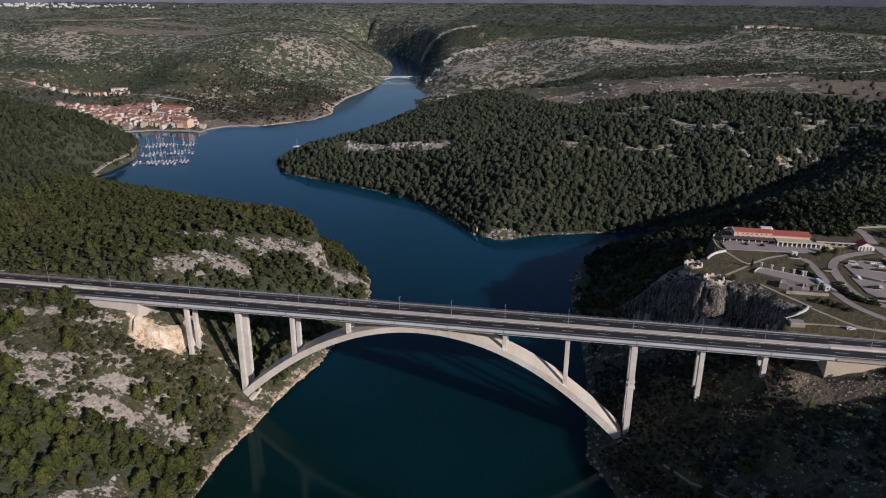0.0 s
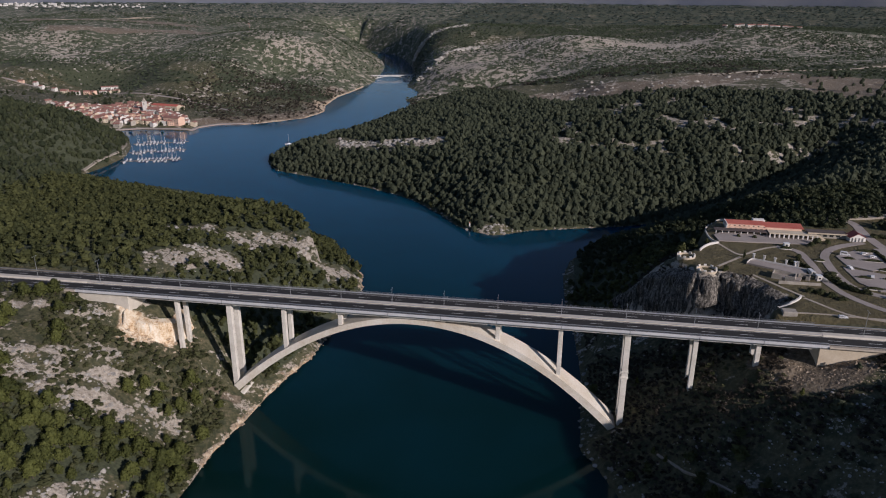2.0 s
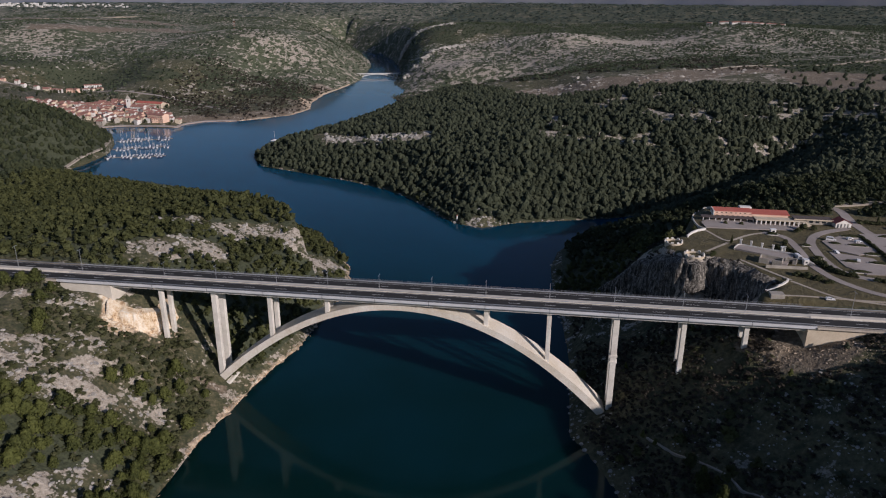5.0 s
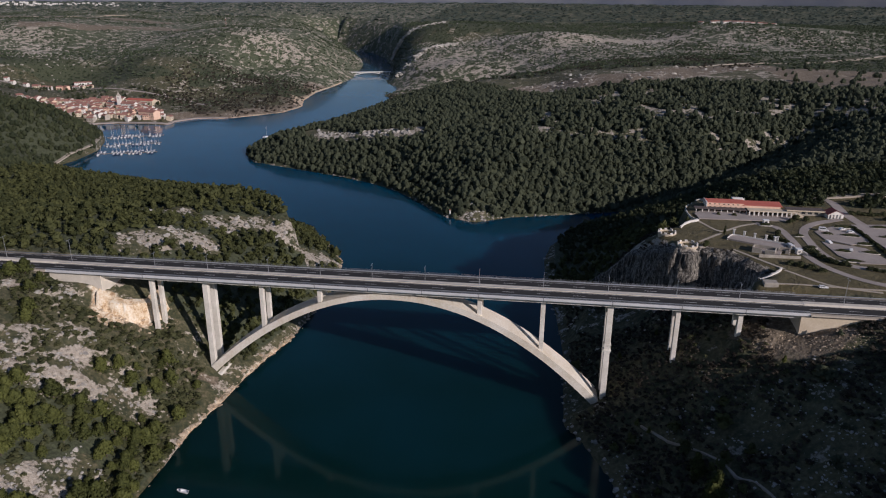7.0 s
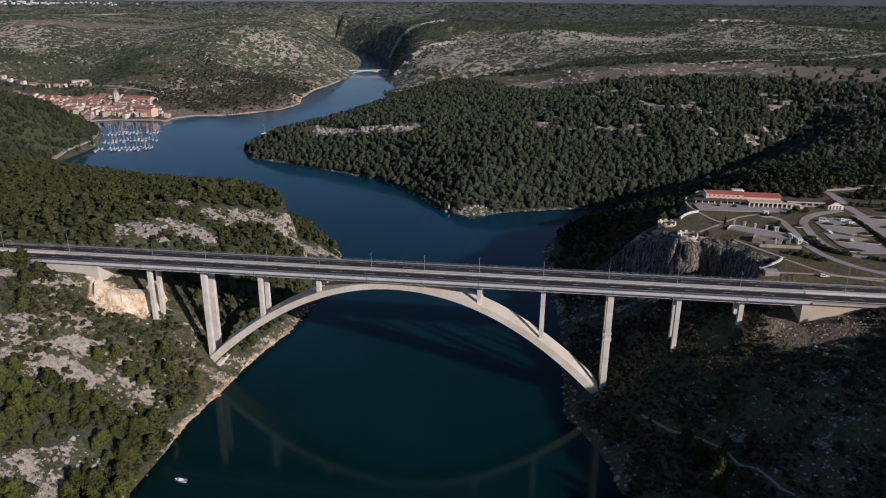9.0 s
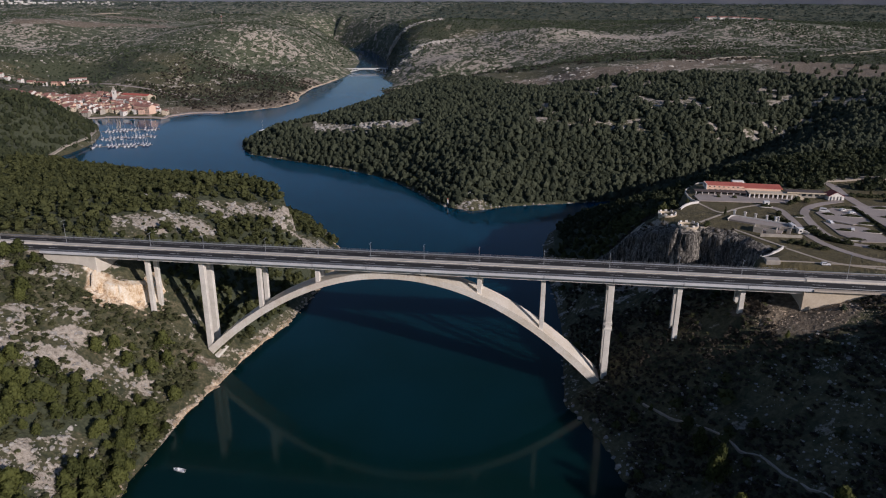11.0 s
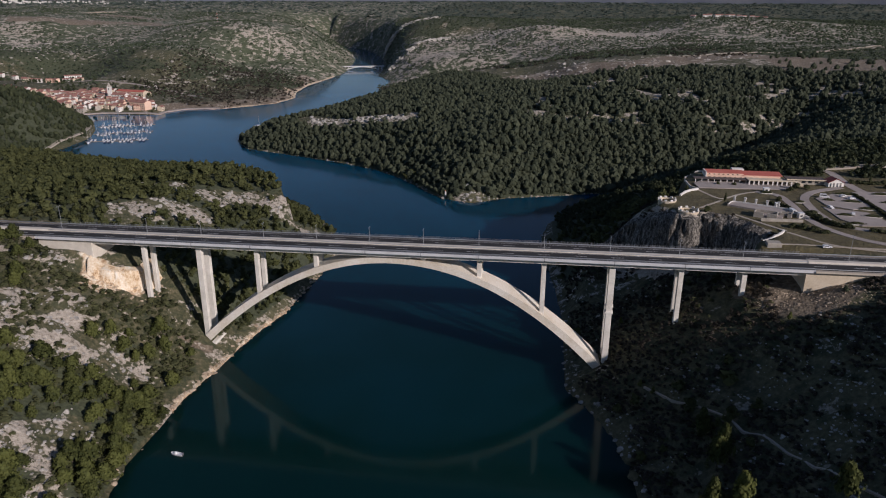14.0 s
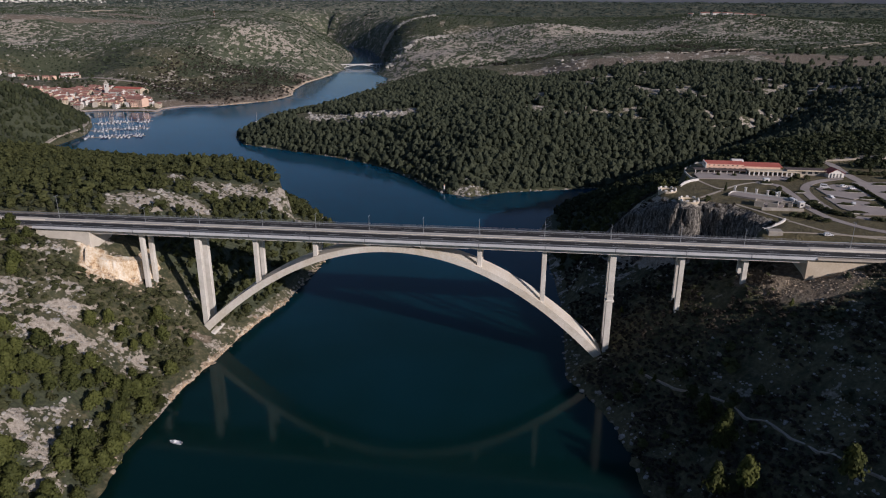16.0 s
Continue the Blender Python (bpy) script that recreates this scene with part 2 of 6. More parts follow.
# ---- helpers of my own ----
def mesh_object(name, verts, faces, material, parent=None, smooth=False):
    me = bpy.data.meshes.new(name)
    me.from_pydata([tuple(v) for v in verts], [], faces)
    me.materials.append(material)
    if smooth:
        me.polygons.foreach_set("use_smooth", [True] * len(me.polygons))
    ob = new(name, me)
    ob.parent = parent
    return ob


def part(name, bm, material, parent=None, label=""):
    me = bpy.data.meshes.new(name)
    bm.to_mesh(me)
    bm.free()
    me.materials.append(material)
    ob = new(name, me)
    ob.parent = parent
    if label:
        ob["label"] = label
    return ob


def triangles(name, verts, tris, material, values=None, smooth=False):
    """One mesh from arrays; values: per-vertex floats by attribute name."""
    me = bpy.data.meshes.new(name)
    me.vertices.add(len(verts))
    me.vertices.foreach_set("co", np.ascontiguousarray(verts, dtype=np.float32).ravel())
    k = tris.shape[1]
    me.loops.add(tris.size)
    me.loops.foreach_set("vertex_index", np.ascontiguousarray(tris, dtype=np.int32).ravel())
    me.polygons.add(len(tris))
    me.polygons.foreach_set("loop_start", np.arange(0, tris.size, k, dtype=np.int32))
    me.polygons.foreach_set("use_smooth", np.full(len(tris), smooth))
    for key, v in (values or {}).items():
        me.attributes.new(key, "FLOAT", "POINT").data.foreach_set("value", np.ascontiguousarray(v, dtype=np.float32))
    me.update()
    me.validate()
    me.materials.append(material)
    return new(name, me)


def box(bm, x0, x1, y0, y1, z0, z1, bevel=0.0):
    r = bmesh.ops.create_cube(bm, size=1)
    for v in r["verts"]:
        v.co = Vector((x0 + (v.co.x + 0.5) * (x1 - x0), y0 + (v.co.y + 0.5) * (y1 - y0), z0 + (v.co.z + 0.5) * (z1 - z0)))
    if bevel:
        es = list({e for v in r["verts"] for e in v.link_edges})
        bmesh.ops.bevel(bm, geom=es, offset=bevel, segments=1, affect="EDGES")
    return r["verts"]


def strip(profile, xs, rise):
    """A closed (y, z) profile swept along x, lifted by rise(x): verts and faces."""
    n = len(profile)
    verts = [(x, y, z + rise(x)) for x in xs for y, z in profile]
    faces = [[i * n + j, i * n + (j + 1) % n, (i + 1) * n + (j + 1) % n, (i + 1) * n + j] for i in range(len(xs) - 1) for j in range(n)]
    return verts, faces + [list(range(n)), [(len(xs) - 1) * n + j for j in reversed(range(n))]]


TABLE = np.random.RandomState(7).rand(256, 256)


def vnoise(x, y, size, seed=0):
    """Smooth value noise from 0 to 1 with cells of that size, in metres."""
    u, v = x / size + 37.3 * seed, y / size + 91.7 * seed
    i, j = np.floor(u).astype(int), np.floor(v).astype(int)
    f, g = u - i, v - j
    f, g = f * f * (3 - 2 * f), g * g * (3 - 2 * g)
    a, b_, c, d = (TABLE[(i + p) % 256, (j + q) % 256] for p, q in ((0, 0), (1, 0), (0, 1), (1, 1)))
    return (a * (1 - f) + b_ * f) * (1 - g) + (c * (1 - f) + d * f) * g


def fbm(x, y, size, seed=0, octaves=4):
    total = sum(vnoise(x, y, size / 2 ** k, seed + k) / 2 ** k for k in range(octaves))
    return total / sum(0.5 ** k for k in range(octaves))


def step(v, lo, hi):
    f = np.clip((v - lo) / (hi - lo), 0, 1)
    return f * f * (3 - 2 * f)


# ---- the lie of the land ----
WEST_BANK = [(-60, -1600), (-75, -500), (-86, -250), (-89, -128), (-94, -106), (-94, -76), (-96, -54), (-93, -30), (-89, 16), (-82, 49), (-80, 87), (-79, 156),
             (-90, 195), (-125, 250), (-190, 300), (-270, 345), (-370, 385), (-460, 405), (-517, 423), (-537, 460), (-536, 494), (-545, 555), (-572, 613),
             (-625, 690), (-681, 732), (-646, 756), (-555, 760), (-560, 784), (-540, 824), (-486, 841), (-450, 880), (-415, 928), (-405, 1000), (-430, 1080),
             (-445, 1200), (-441, 1378), (-445, 1500), (-480, 1700), (-516, 1882), (-570, 2060), (-660, 2300), (-850, 2500)]
EAST_BANK = [(-800, 2560), (-590, 2340), (-500, 2120), (-430, 1900), (-380, 1700), (-363, 1601), (-341, 1437), (-290, 1330), (-277, 1244), (-292, 1197), (-268, 1150), (-255, 1030),
             (-276, 957), (-262, 900), (-270, 800), (-300, 710), (-340, 630), (-339, 574), (-306, 525), (-283, 516), (-239, 498), (-173, 470), (-124, 442),
             (-92, 416), (-59, 375), (-39, 346), (-22, 327), (7, 316), (38, 338), (94, 357), (139, 373), (163, 388), (170, 376), (150, 352), (120, 322), (98, 300),
             (79, 259), (74, 222), (77, 172), (85, 110), (89, 60), (89, -16), (98, -31), (108, -53), (112, -74), (118, -102), (130, -300), (150, -1600)]
RIVER = WEST_BANK + EAST_BANK
# name of each stretch of hills: x, y, height of its top, length over which the bank rises
WEST_HILLS = [(-170, -150, 62, 75), (-190, -40, 74, 85), (-185, 60, 76, 75), (-150, 130, 68, 75), (-104, 165, 76, 40), (-260, 150, 58, 90), (-400, 250, 34, 80), (-420, 60, 76, 110), (-330, 180, 48, 90),
              (-640, 500, 70, 70), (-900, 600, 75, 200), (-720, 840, 12, 60), (-560, 960, 6, 60), (-930, 1060, 16, 80), (-800, 1220, 82, 150),
              (-1100, 1150, 70, 150), (-560, 1250, 22, 70), (-720, 1520, 130, 150), (-665, 1660, 122, 110), (-1400, 1600, 130, 200), (-660, 1830, 92, 110), (-640, 1945, 50, 100), (-900, 2300, 120, 150), (-1600, 2600, 138, 200)]
# heights 107, 88 and 138: unseen south-eastern hills added to shade the slope
EAST_HILLS = [(170, -150, 68, 110), (165, -15, 72, 82), (148, -60, 52, 105), (160, 80, 72, 42), (250, 120, 72, 70), (250, 235, 78, 110), (315, -112, 107, 60), (190, 215, 50, 90), (330, -60, 74, 100), (370, -215, 88, 120), (430, -115, 138, 120), (-230, 570, 34, 60),
              (-90, 530, 50, 90), (100, 490, 66, 120), (260, 590, 80, 140), (480, 690, 92, 160), (150, 900, 89, 180), (40, 840, 60, 150), (260, 940, 92, 150), (420, 980, 95, 150), (-150, 1240, 4, 100),
              (-120, 1430, 60, 90), (-230, 1640, 74, 50), (-250, 1920, 128, 58), (-360, 1985, 104, 45), (75, 1640, 118, 160), (215, 1550, 90, 160), (550, 1800, 135, 200), (800, 1200, 100, 200), (600, 300, 84, 150)]
VALLEY = [(163, 388), (230, 430), (300, 490), (350, 540), (380, 585)]


def segment_distance(x, y, points, closed=False):
    best = np.full(x.shape, 1e9)
    pairs = list(zip(points, points[1:])) + ([(points[-1], points[0])] if closed else [])
    for (ax, ay), (bx, by) in pairs:
        dx, dy = bx - ax, by - ay
        t = np.clip(((x - ax) * dx + (y - ay) * dy) / (dx * dx + dy * dy), 0, 1)
        best = np.minimum(best, np.hypot(x - ax - t * dx, y - ay - t * dy))
    return best


def inside(x, y, points):
    hit = np.zeros(x.shape, bool)
    for (ax, ay), (bx, by) in zip(points, points[1:] + points[:1]):
        if ay != by:
            hit ^= ((ay > y) != (by > y)) & (x < (bx - ax) * (y - ay) / (by - ay) + ax)
    return hit


def road_z(x):
    """Height of the motorway, which climbs gently eastwards."""
    return 66.5 + 0.0095 * x


def shore(x, y):
    """Distance to the water's edge; negative in the water."""
    d = np.minimum(segment_distance(x, y, WEST_BANK), segment_distance(x, y, EAST_BANK))
    return np.where(inside(x, y, RIVER), -d, d)


def hills(x, y, anchors):
    w = [1 / (((x - ax) ** 2 + (y - ay) ** 2) / (60.0 + 0.09 * np.maximum(y - 250, 0)) ** 2 + 0.15) ** 1.6 for ax, ay, _, _ in anchors]
    total = sum(w)
    return sum(k * a[2] for k, a in zip(w, anchors)) / total, sum(k * a[3] for k, a in zip(w, anchors)) / total


PLATFORM = [(150, 66), (158, 64), (165, 78), (172, 72), (181, 69), (186, 56), (193, 50), (199, 44), (190, 32), (180, 26), (182, 16), (440, 16), (440, 205), (182, 184),
            (168, 160), (163, 140), (166, 126), (156, 112), (143, 101), (143, 92), (151, 86)]


HOLLOW = [(98, 62), (110, 112), (124, 101), (137, 86), (149, 70), (157, 66), (164, 74), (170, 67), (180, 63), (185, 51), (191, 42), (183, 32), (176, 20), (165, 14), (112, 14)]


def platform(x, y):
    """How far a place belongs to the levelled rest area, from 0 to 1."""
    d = segment_distance(x, y, PLATFORM, True)
    d = np.where(inside(x, y, PLATFORM), d, -d)
    return step(d, -4, 1.5)


OUTCROPS = [[(-195, -76), (-182, -72), (-172, -66), (-162, -56), (-152, -44)], [(-176, -80), (-162, -69), (-150, -56)], [(-160, -85), (-150, -81), (-140, -68), (-130, -55)],
            [(-124, -60), (-113, -52)], [(-215, -42), (-200, -33)], [(-188, -32), (-176, -20)], [(-129, -134), (-121, -117), (-115, -102)], [(-112, -124), (-103, -136)]]


def outcrop(x, y):
    """Nearness to one of the bare limestone bands above the west bank, from 0 to 1."""
    best = np.zeros(np.shape(x))
    for k, line in enumerate(OUTCROPS):
        d = segment_distance(x, y, line) + 22 * (fbm(x, y, 13, 50 + k, 4) - 0.46)
        best = np.maximum(best, 1 - step(d, 3.0, 9.0))
    return best


CUT_EDGE = [(-168, -11), (-161, -11), (-153, -10.5), (-146, -6), (-142, 4), (-140, 16)]


def cut_side(x, y):
    """Distance in front of the raw rock cut beside the west abutment; negative behind its edge."""
    d = segment_distance(x, y, CUT_EDGE)
    back = inside(x, y, CUT_EDGE + [(-150, 60), (-240, 60), (-240, -10)])
    return np.where(back, -d, d)


def height(x, y):
    x, y = np.asarray(x, float), np.asarray(y, float)
    wob = 7 * (fbm(x, y, 40, 3, 3) - 0.5)
    d = shore(x, y) + wob * step(np.abs(shore(x, y)), 0, 20)
    east = x > np.interp(y, [-1600, 0, 400, 900, 1250, 1600, 1900, 2300, 2560], [20, 0, -300, -340, -350, -410, -470, -600, -800])
    hw, lw = hills(x, y, WEST_HILLS)
    he, le = hills(x, y, EAST_HILLS)
    top, run = np.where(east, he, hw), np.where(east, le, lw)
    dv = segment_distance(x, y, VALLEY)
    floor = np.interp(y, [380, 480, 600], [0, 24, 56])
    far = step(np.hypot(x - 70, y + 330), 1900, 4600)
    top = top * (1 - far) + (150 + 16 * fbm(x, y, 900, 11)) * far
    rise = np.tanh((np.maximum(d, 0) / run) ** 1.15)
    z = top * rise
    bench = np.where(x > 0, 7.6, 9.5) * (1 - np.exp(-np.maximum(d, 0) / 8.0)) * (1 - step(np.abs(y), 45, 85))
    z = np.where(np.abs(x) < 140, np.maximum(z, bench), z)
    vz = floor + (z - floor) * np.tanh(dv / 70.0) ** 1.2
    z = np.where(east & (y > 330) & (y < 900), np.minimum(z, np.maximum(vz, 0)), z)
    amp = step(d, 4, 60)
    z = z + amp * (9 * (fbm(x, y, 120, 1) - 0.5) + 4.0 * (fbm(x, y, 26, 5, 3) - 0.5)) * np.minimum(1, top / 40)
    craggy = step(x, 100, 116) * step(-y, 12, 22) * (1 - step(x, 178, 186))
    z = z + craggy * (7.0 * np.abs(fbm(x, y, 17, 67, 4) - 0.5) * 2 - 1.5)
    crag = outcrop(x, y)
    face = 1 - step(segment_distance(x, y, [(-180, -12), (-160, -11), (-147, -9), (-139, -14)]), 4, 11)
    z = z + face * (6.5 * np.abs(fbm(x, y, 9, 71, 3) - 0.5) * 2 - 1.2)
    z = z + crag * (5.0 * np.abs(fbm(x, y, 11, 61, 3) - 0.5) * 2 - 0.6)
    side = cut_side(x, y)
    z = z - 5.5 * step(side, -0.5, 2.5) * (1 - step(side, 9, 24)) * (1 - step(np.hypot(x + 153, y + 3), 18, 30))
    p = platform(x, y)
    hd = segment_distance(x, y, HOLLOW, True)
    hd = np.where(inside(x, y, HOLLOW), hd, -hd) + 5.0 * (fbm(x, y, 9, 63, 3) - 0.5)
    low = 0.46 * (x - 90) + 5 + 7 * (np.abs(fbm(x, y, 15, 65, 3) - 0.5) * 2)
    z = np.where(hd > -3, z * (1 - step(hd, -1, 5)) + np.minimum(z, low) * step(hd, -1, 5), z)
    p = p * (1 - step(hd, -1.5, 1.5))
    z = z * (1 - p) + (69.5 + 0.012 * (x - 180) + 0.006 * (y - 100)) * p
    # the motorway's cutting and embankment
    for side in (-1, 1):
        along = step(x, 194, 228) if side > 0 else step(-x, 186, 198)
        band = along * (1 - step(np.abs(y), 13, 30))
        z = z * (1 - band) + (road_z(x) - 0.35) * band
    dig = step(x, 176, 184) * (1 - step(x, 222, 230)) * step(-y, 8, 10) * (1 - step(-y, 20, 34))
    z = np.where(dig > 0, np.minimum(z, z * (1 - dig) + np.interp(x, [176, 194, 224], [51.5, 56.5, 66.2]) * dig), z)
    under = (1 - step(np.abs(y), 12, 22)) * (1 - step(np.abs(x), 186, 200))
    z = np.where(under > 0, np.minimum(z, z * (1 - under) + np.minimum(z, 57.5) * under), z)
    # spoil heaps beside the east abutment
    for hx, hy, top_z, wide in ((211, -15.5, 64.2, 0.75), (182, -9, 57.4, 0.7)):
        far_off = np.hypot((x - hx) * wide, y - hy)
        z = np.where((far_off < 14) & ((hx > 193) | (x < 193)), np.maximum(z, top_z - 0.62 * far_off + 0.8 * (fbm(x, y, 5, 68, 2) - 0.5)), z)
    return np.where(d > 0, z + 0.25, -np.minimum(8, -d * 0.5) - 0.3)


def spaced(lo, hi, core_lo, core_hi, fine, grow, most):
    """Grid lines: fine in the core, wider and wider outside it."""
    out = list(np.arange(core_lo, core_hi, fine))
    s, v = fine, core_hi
    while v < hi:
        out.append(v); s = min(s * grow, most); v += s
    out.append(hi)
    s, v = fine, core_lo
    while v > lo:
        s = min(s * grow, most); v -= s
        out.insert(0, max(v, lo))
    return np.array(sorted(set(out)))


# bare limestone on the far hills: line, half width, amount
FAR_ROCKS = [([(-190, 1770), (-80, 1690), (86, 1575), (270, 1600), (380, 1640)], 75, 0.26), ([(-60, 1560), (100, 1480), (260, 1480)], 60, 0.14),
             ([(-220, 1300), (-110, 1310), (0, 1330)], 60, 0.20), ([(40, 860), (140, 825), (220, 830), (310, 930), (390, 980)], 55, 0.34), ([(400, 1420), (640, 1520)], 90, 0.18),
             ([(-1060, 1100), (-990, 1170)], 60, 0.26), ([(-1250, 1390), (-1130, 1260)], 60, 0.20), ([(-590, 1440), (-650, 1430), (-700, 1500)], 70, 0.22),
             ([(-660, 1700), (-650, 1880), (-610, 1960)], 40, 0.34), ([(-545, 1940), (-575, 2080), (-620, 2200)], 30, 0.40), ([(-312, 1440), (-285, 1510), (-245, 1600), (-205, 1690)], 22, 0.46), ([(-440, 1960), (-400, 1945), (-340, 1925), (-265, 1930)], 26, 0.48),
             ([(-700, 1040), (-560, 1150)], 50, 0.16), ([(-1440, 1330), (-1364, 1385), (-1285, 1420)], 45, 0.42), ([(-1240, 1340), (-1150, 1250), (-1080, 1150)], 70, 0.28),
             ([(-120, 1650), (20, 1625), (180, 1600), (360, 1635)], 40, 0.42), ([(-230, 1420), (-130, 1440), (-20, 1450)], 45, 0.30)]


STRIP = [(-1760, 1720), (-1689, 1960), (-1573, 2040), (-1463, 2170)]
FIELD = [(-1330, 1480), (-1230, 1540), (-1150, 1650), (-1089, 1735)]
BARE_RIDGE = [(40, 860), (140, 822), (220, 828), (310, 930), (390, 975)]


RIDGES = [[(-173, 41), (-163, 62), (-150, 80)], [(-155, 118), (-146, 132), (-135, 141)], [(-112, 140), (-104, 158), (-98, 174)], [(-190, 100), (-180, 112)]]


def ridge_distance(x, y):
    """Distance to the bare ledges on the wooded west headland."""
    return np.minimum.reduce([segment_distance(x, y, line) for line in RIDGES])


def land_use(x, y, z, d):
    """Cover by place: bare rock, soil, lawn, woodland floor and raw cuttings, each 0 to 1."""
    gx = fbm(x, y, 60, 21)
    rock = np.full(x.shape, 0.10) + np.where((np.abs(y) < 75) & (np.abs(x) < 130), np.where(x > 0, 0.06, 0.22), 0.02) * (1 - step(d, 0, 9))
    near_west = (x < -80) & (y < -12) & (y > -400)
    rock += 0.29 * outcrop(x, y) - np.where(near_west, 0.05 * step(-y, 75, 95), 0)
    ridge = ridge_distance(x, y)
    rock += 0.28 * (1 - step(ridge + 10 * (fbm(x, y, 16, 41, 3) - 0.5), 5, 15)) * (y > 12)
    rock += np.where((x > 80) & (y < 330) & (y > -400), -0.10 + 0.20 * step(y, 60, 80), 0)
    hd = segment_distance(x, y, HOLLOW, True)
    rock += 0.6 * (1 - step(hd, 4, 12)) * (y > 35) * (x > 118)
    far_rock = ((x < -450) & (y > 1080) & (y < 2100)) | ((x > -450) & (y > 1230) & (y < 1720))
    rock += np.where(far_rock, np.where(x < -450, 0.0, 0.08), 0)
    for line, wide, much in FAR_ROCKS:
        rock += 0.48 * much * (1 - step(segment_distance(x, y, line) + wide * 0.8 * (gx - 0.5), wide * 0.5, wide))
    scarp = step(x, -300, -220) * (1 - step(x, 400, 560)) * step(y, 1330, 1400) * (1 - step(y - 0.06 * x, 1640, 1720))
    rock += 0.17 * scarp * step(fbm(x, y, 90, 57, 4), 0.40, 0.56)
    rock += 0.11 * ((x < -500) & (x > -760)) * step(y, 1180, 1280) * (1 - step(y, 1900, 2000)) * step(fbm(x, y, 130, 58, 4), 0.44, 0.62)
    rock += 0.13 * ((x < -760) & (x > -1500)) * step(y, 1120, 1180) * (1 - step(y, 1480, 1600)) * step(fbm(x, y, 120, 59, 4), 0.48, 0.66)
    rock += 0.06 * (1 - step(segment_distance(x, y, [(-240, 1620), (-250, 1940), (-330, 2000)]), 30, 90))
    rock += 0.06 * (1 - step(np.hypot(x + 650, (y - 1800) * 0.5), 60, 150))
    pen = (x > -345) & (y > 300) & (y < 900) & (x < 700)
    rock += np.where(pen, 0.26 * step(fbm(x, y, 22, 33), 0.55, 0.61) * step(y, 470, 520) * step(x, -60, 30), 0)
    rock += 0.06 * (1 - step(np.hypot(x - 8, y - 322), 14, 30))
    rock += 0.24 * (1 - step(segment_distance(x, y, [(-215, 572), (-90, 552)]), 8, 26))
    strip_d = segment_distance(x, y, BARE_RIDGE)
    soil = np.where((y > 690) & (y < 1120) & (x > 380), 0.7 * step(x, 380, 430) * step(y, 700, 740) * (1 - step(y, 1040, 1110)), 0)
    soil = np.maximum(soil, 0.68 * (1 - step(strip_d, 30, 70)))
    soil = np.maximum(soil, np.where((x > -640) & (x < -400) & (y > 800) & (y < 1300), 0.60 * (1 - step(d + 40 * (gx - 0.5), 30, 90)), 0))
    soil = np.maximum(soil, 0.8 * (1 - step(np.hypot((x + 1500) * 0.25, y - 1950), 60, 120)))
    soil = np.maximum(soil, 0.6 * (1 - step(np.hypot((x + 1000) * 0.4, y - 1700), 40, 90)))
    soil = np.maximum(soil, 0.75 * (1 - step(np.hypot((x - 195) * 0.6, y + 16), 8, 20)))
    soil = np.maximum(soil, 0.75 * (1 - step(segment_distance(x, y, [(-114, -16), (-101, -14), (-95, -20)]) + 12 * (fbm(x, y, 10, 46, 3) - 0.5), 2, 6)))
    soil = np.maximum(soil, 0.85 * (1 - step(np.hypot((x - 184) * 0.55, y + 3), 8, 14)))
    hd = np.where(inside(x, y, HOLLOW), hd, -hd)
    p = platform(x, y) * (1 - step(hd, -4, -1))
    lawn = p * 0.8
    rock = rock * (1 - p)
    cut = 0.66 * (1 - step(segment_distance(x, y, [(-158, -14), (-150, -13), (-143, -8), (-138, -17), (-130, -14), (-122, -6)]) + 26 * (fbm(x, y, 14, 44, 4) - 0.5) + 5 * step(x, -142, -132), 4, 12)) * (z < 66) * (y < 14)
    cut = np.maximum(cut, 0.58 * (1 - step(d, 0, 4.5)) * (x < 0) * (y < 60) * (1 - step(-y, 62, 80)))
    cut = np.maximum(cut, np.where((x > -560) & (x < -390) & (y > 830) & (y < 1400), 0.56 * (1 - step(d + 14 * (gx - 0.5), 4, 18)), 0))
    cut = np.maximum(cut, 0.56 * (1 - step(segment_distance(x, y, [(-418, 1005), (-436, 1050), (-456, 1096)]), 6, 16)))
    cut = np.maximum(cut, 0.52 * (1 - step(segment_distance(x, y, [(-280, 957), (-240, 955)]), 5, 14)))
    plain_d = segment_distance(x, y, STRIP) + 60 * (gx - 0.5)
    cut = np.maximum(cut, 0.60 * (1 - step(plain_d, 14, 26)))
    soil = np.maximum(soil, 0.75 * (1 - step(segment_distance(x, y, FIELD) + 80 * (gx - 0.5), 30, 50)))
    heath = 0.9 * step(y, 1120, 1260) * (1 - step(y - 0.10 * x + 90 * (gx - 0.5), 1690, 1800) * (x > -450))
    rock = rock - 0.3 * np.where(y > 690, step(soil, 0.6, 0.7), 0)
    wood = woods(x, y, d) * (1 - 0.9 * outcrop(x, y))
    wood = np.where((x > 95) & (x < 300) & (y < -20) & (y > -400), np.maximum(wood, 0.47), wood)
    return {"rock": rock, "soil": soil, "lawn": lawn, "wood": wood * 0.9 * (1 - heath), "cut": cut, "heath": heath}


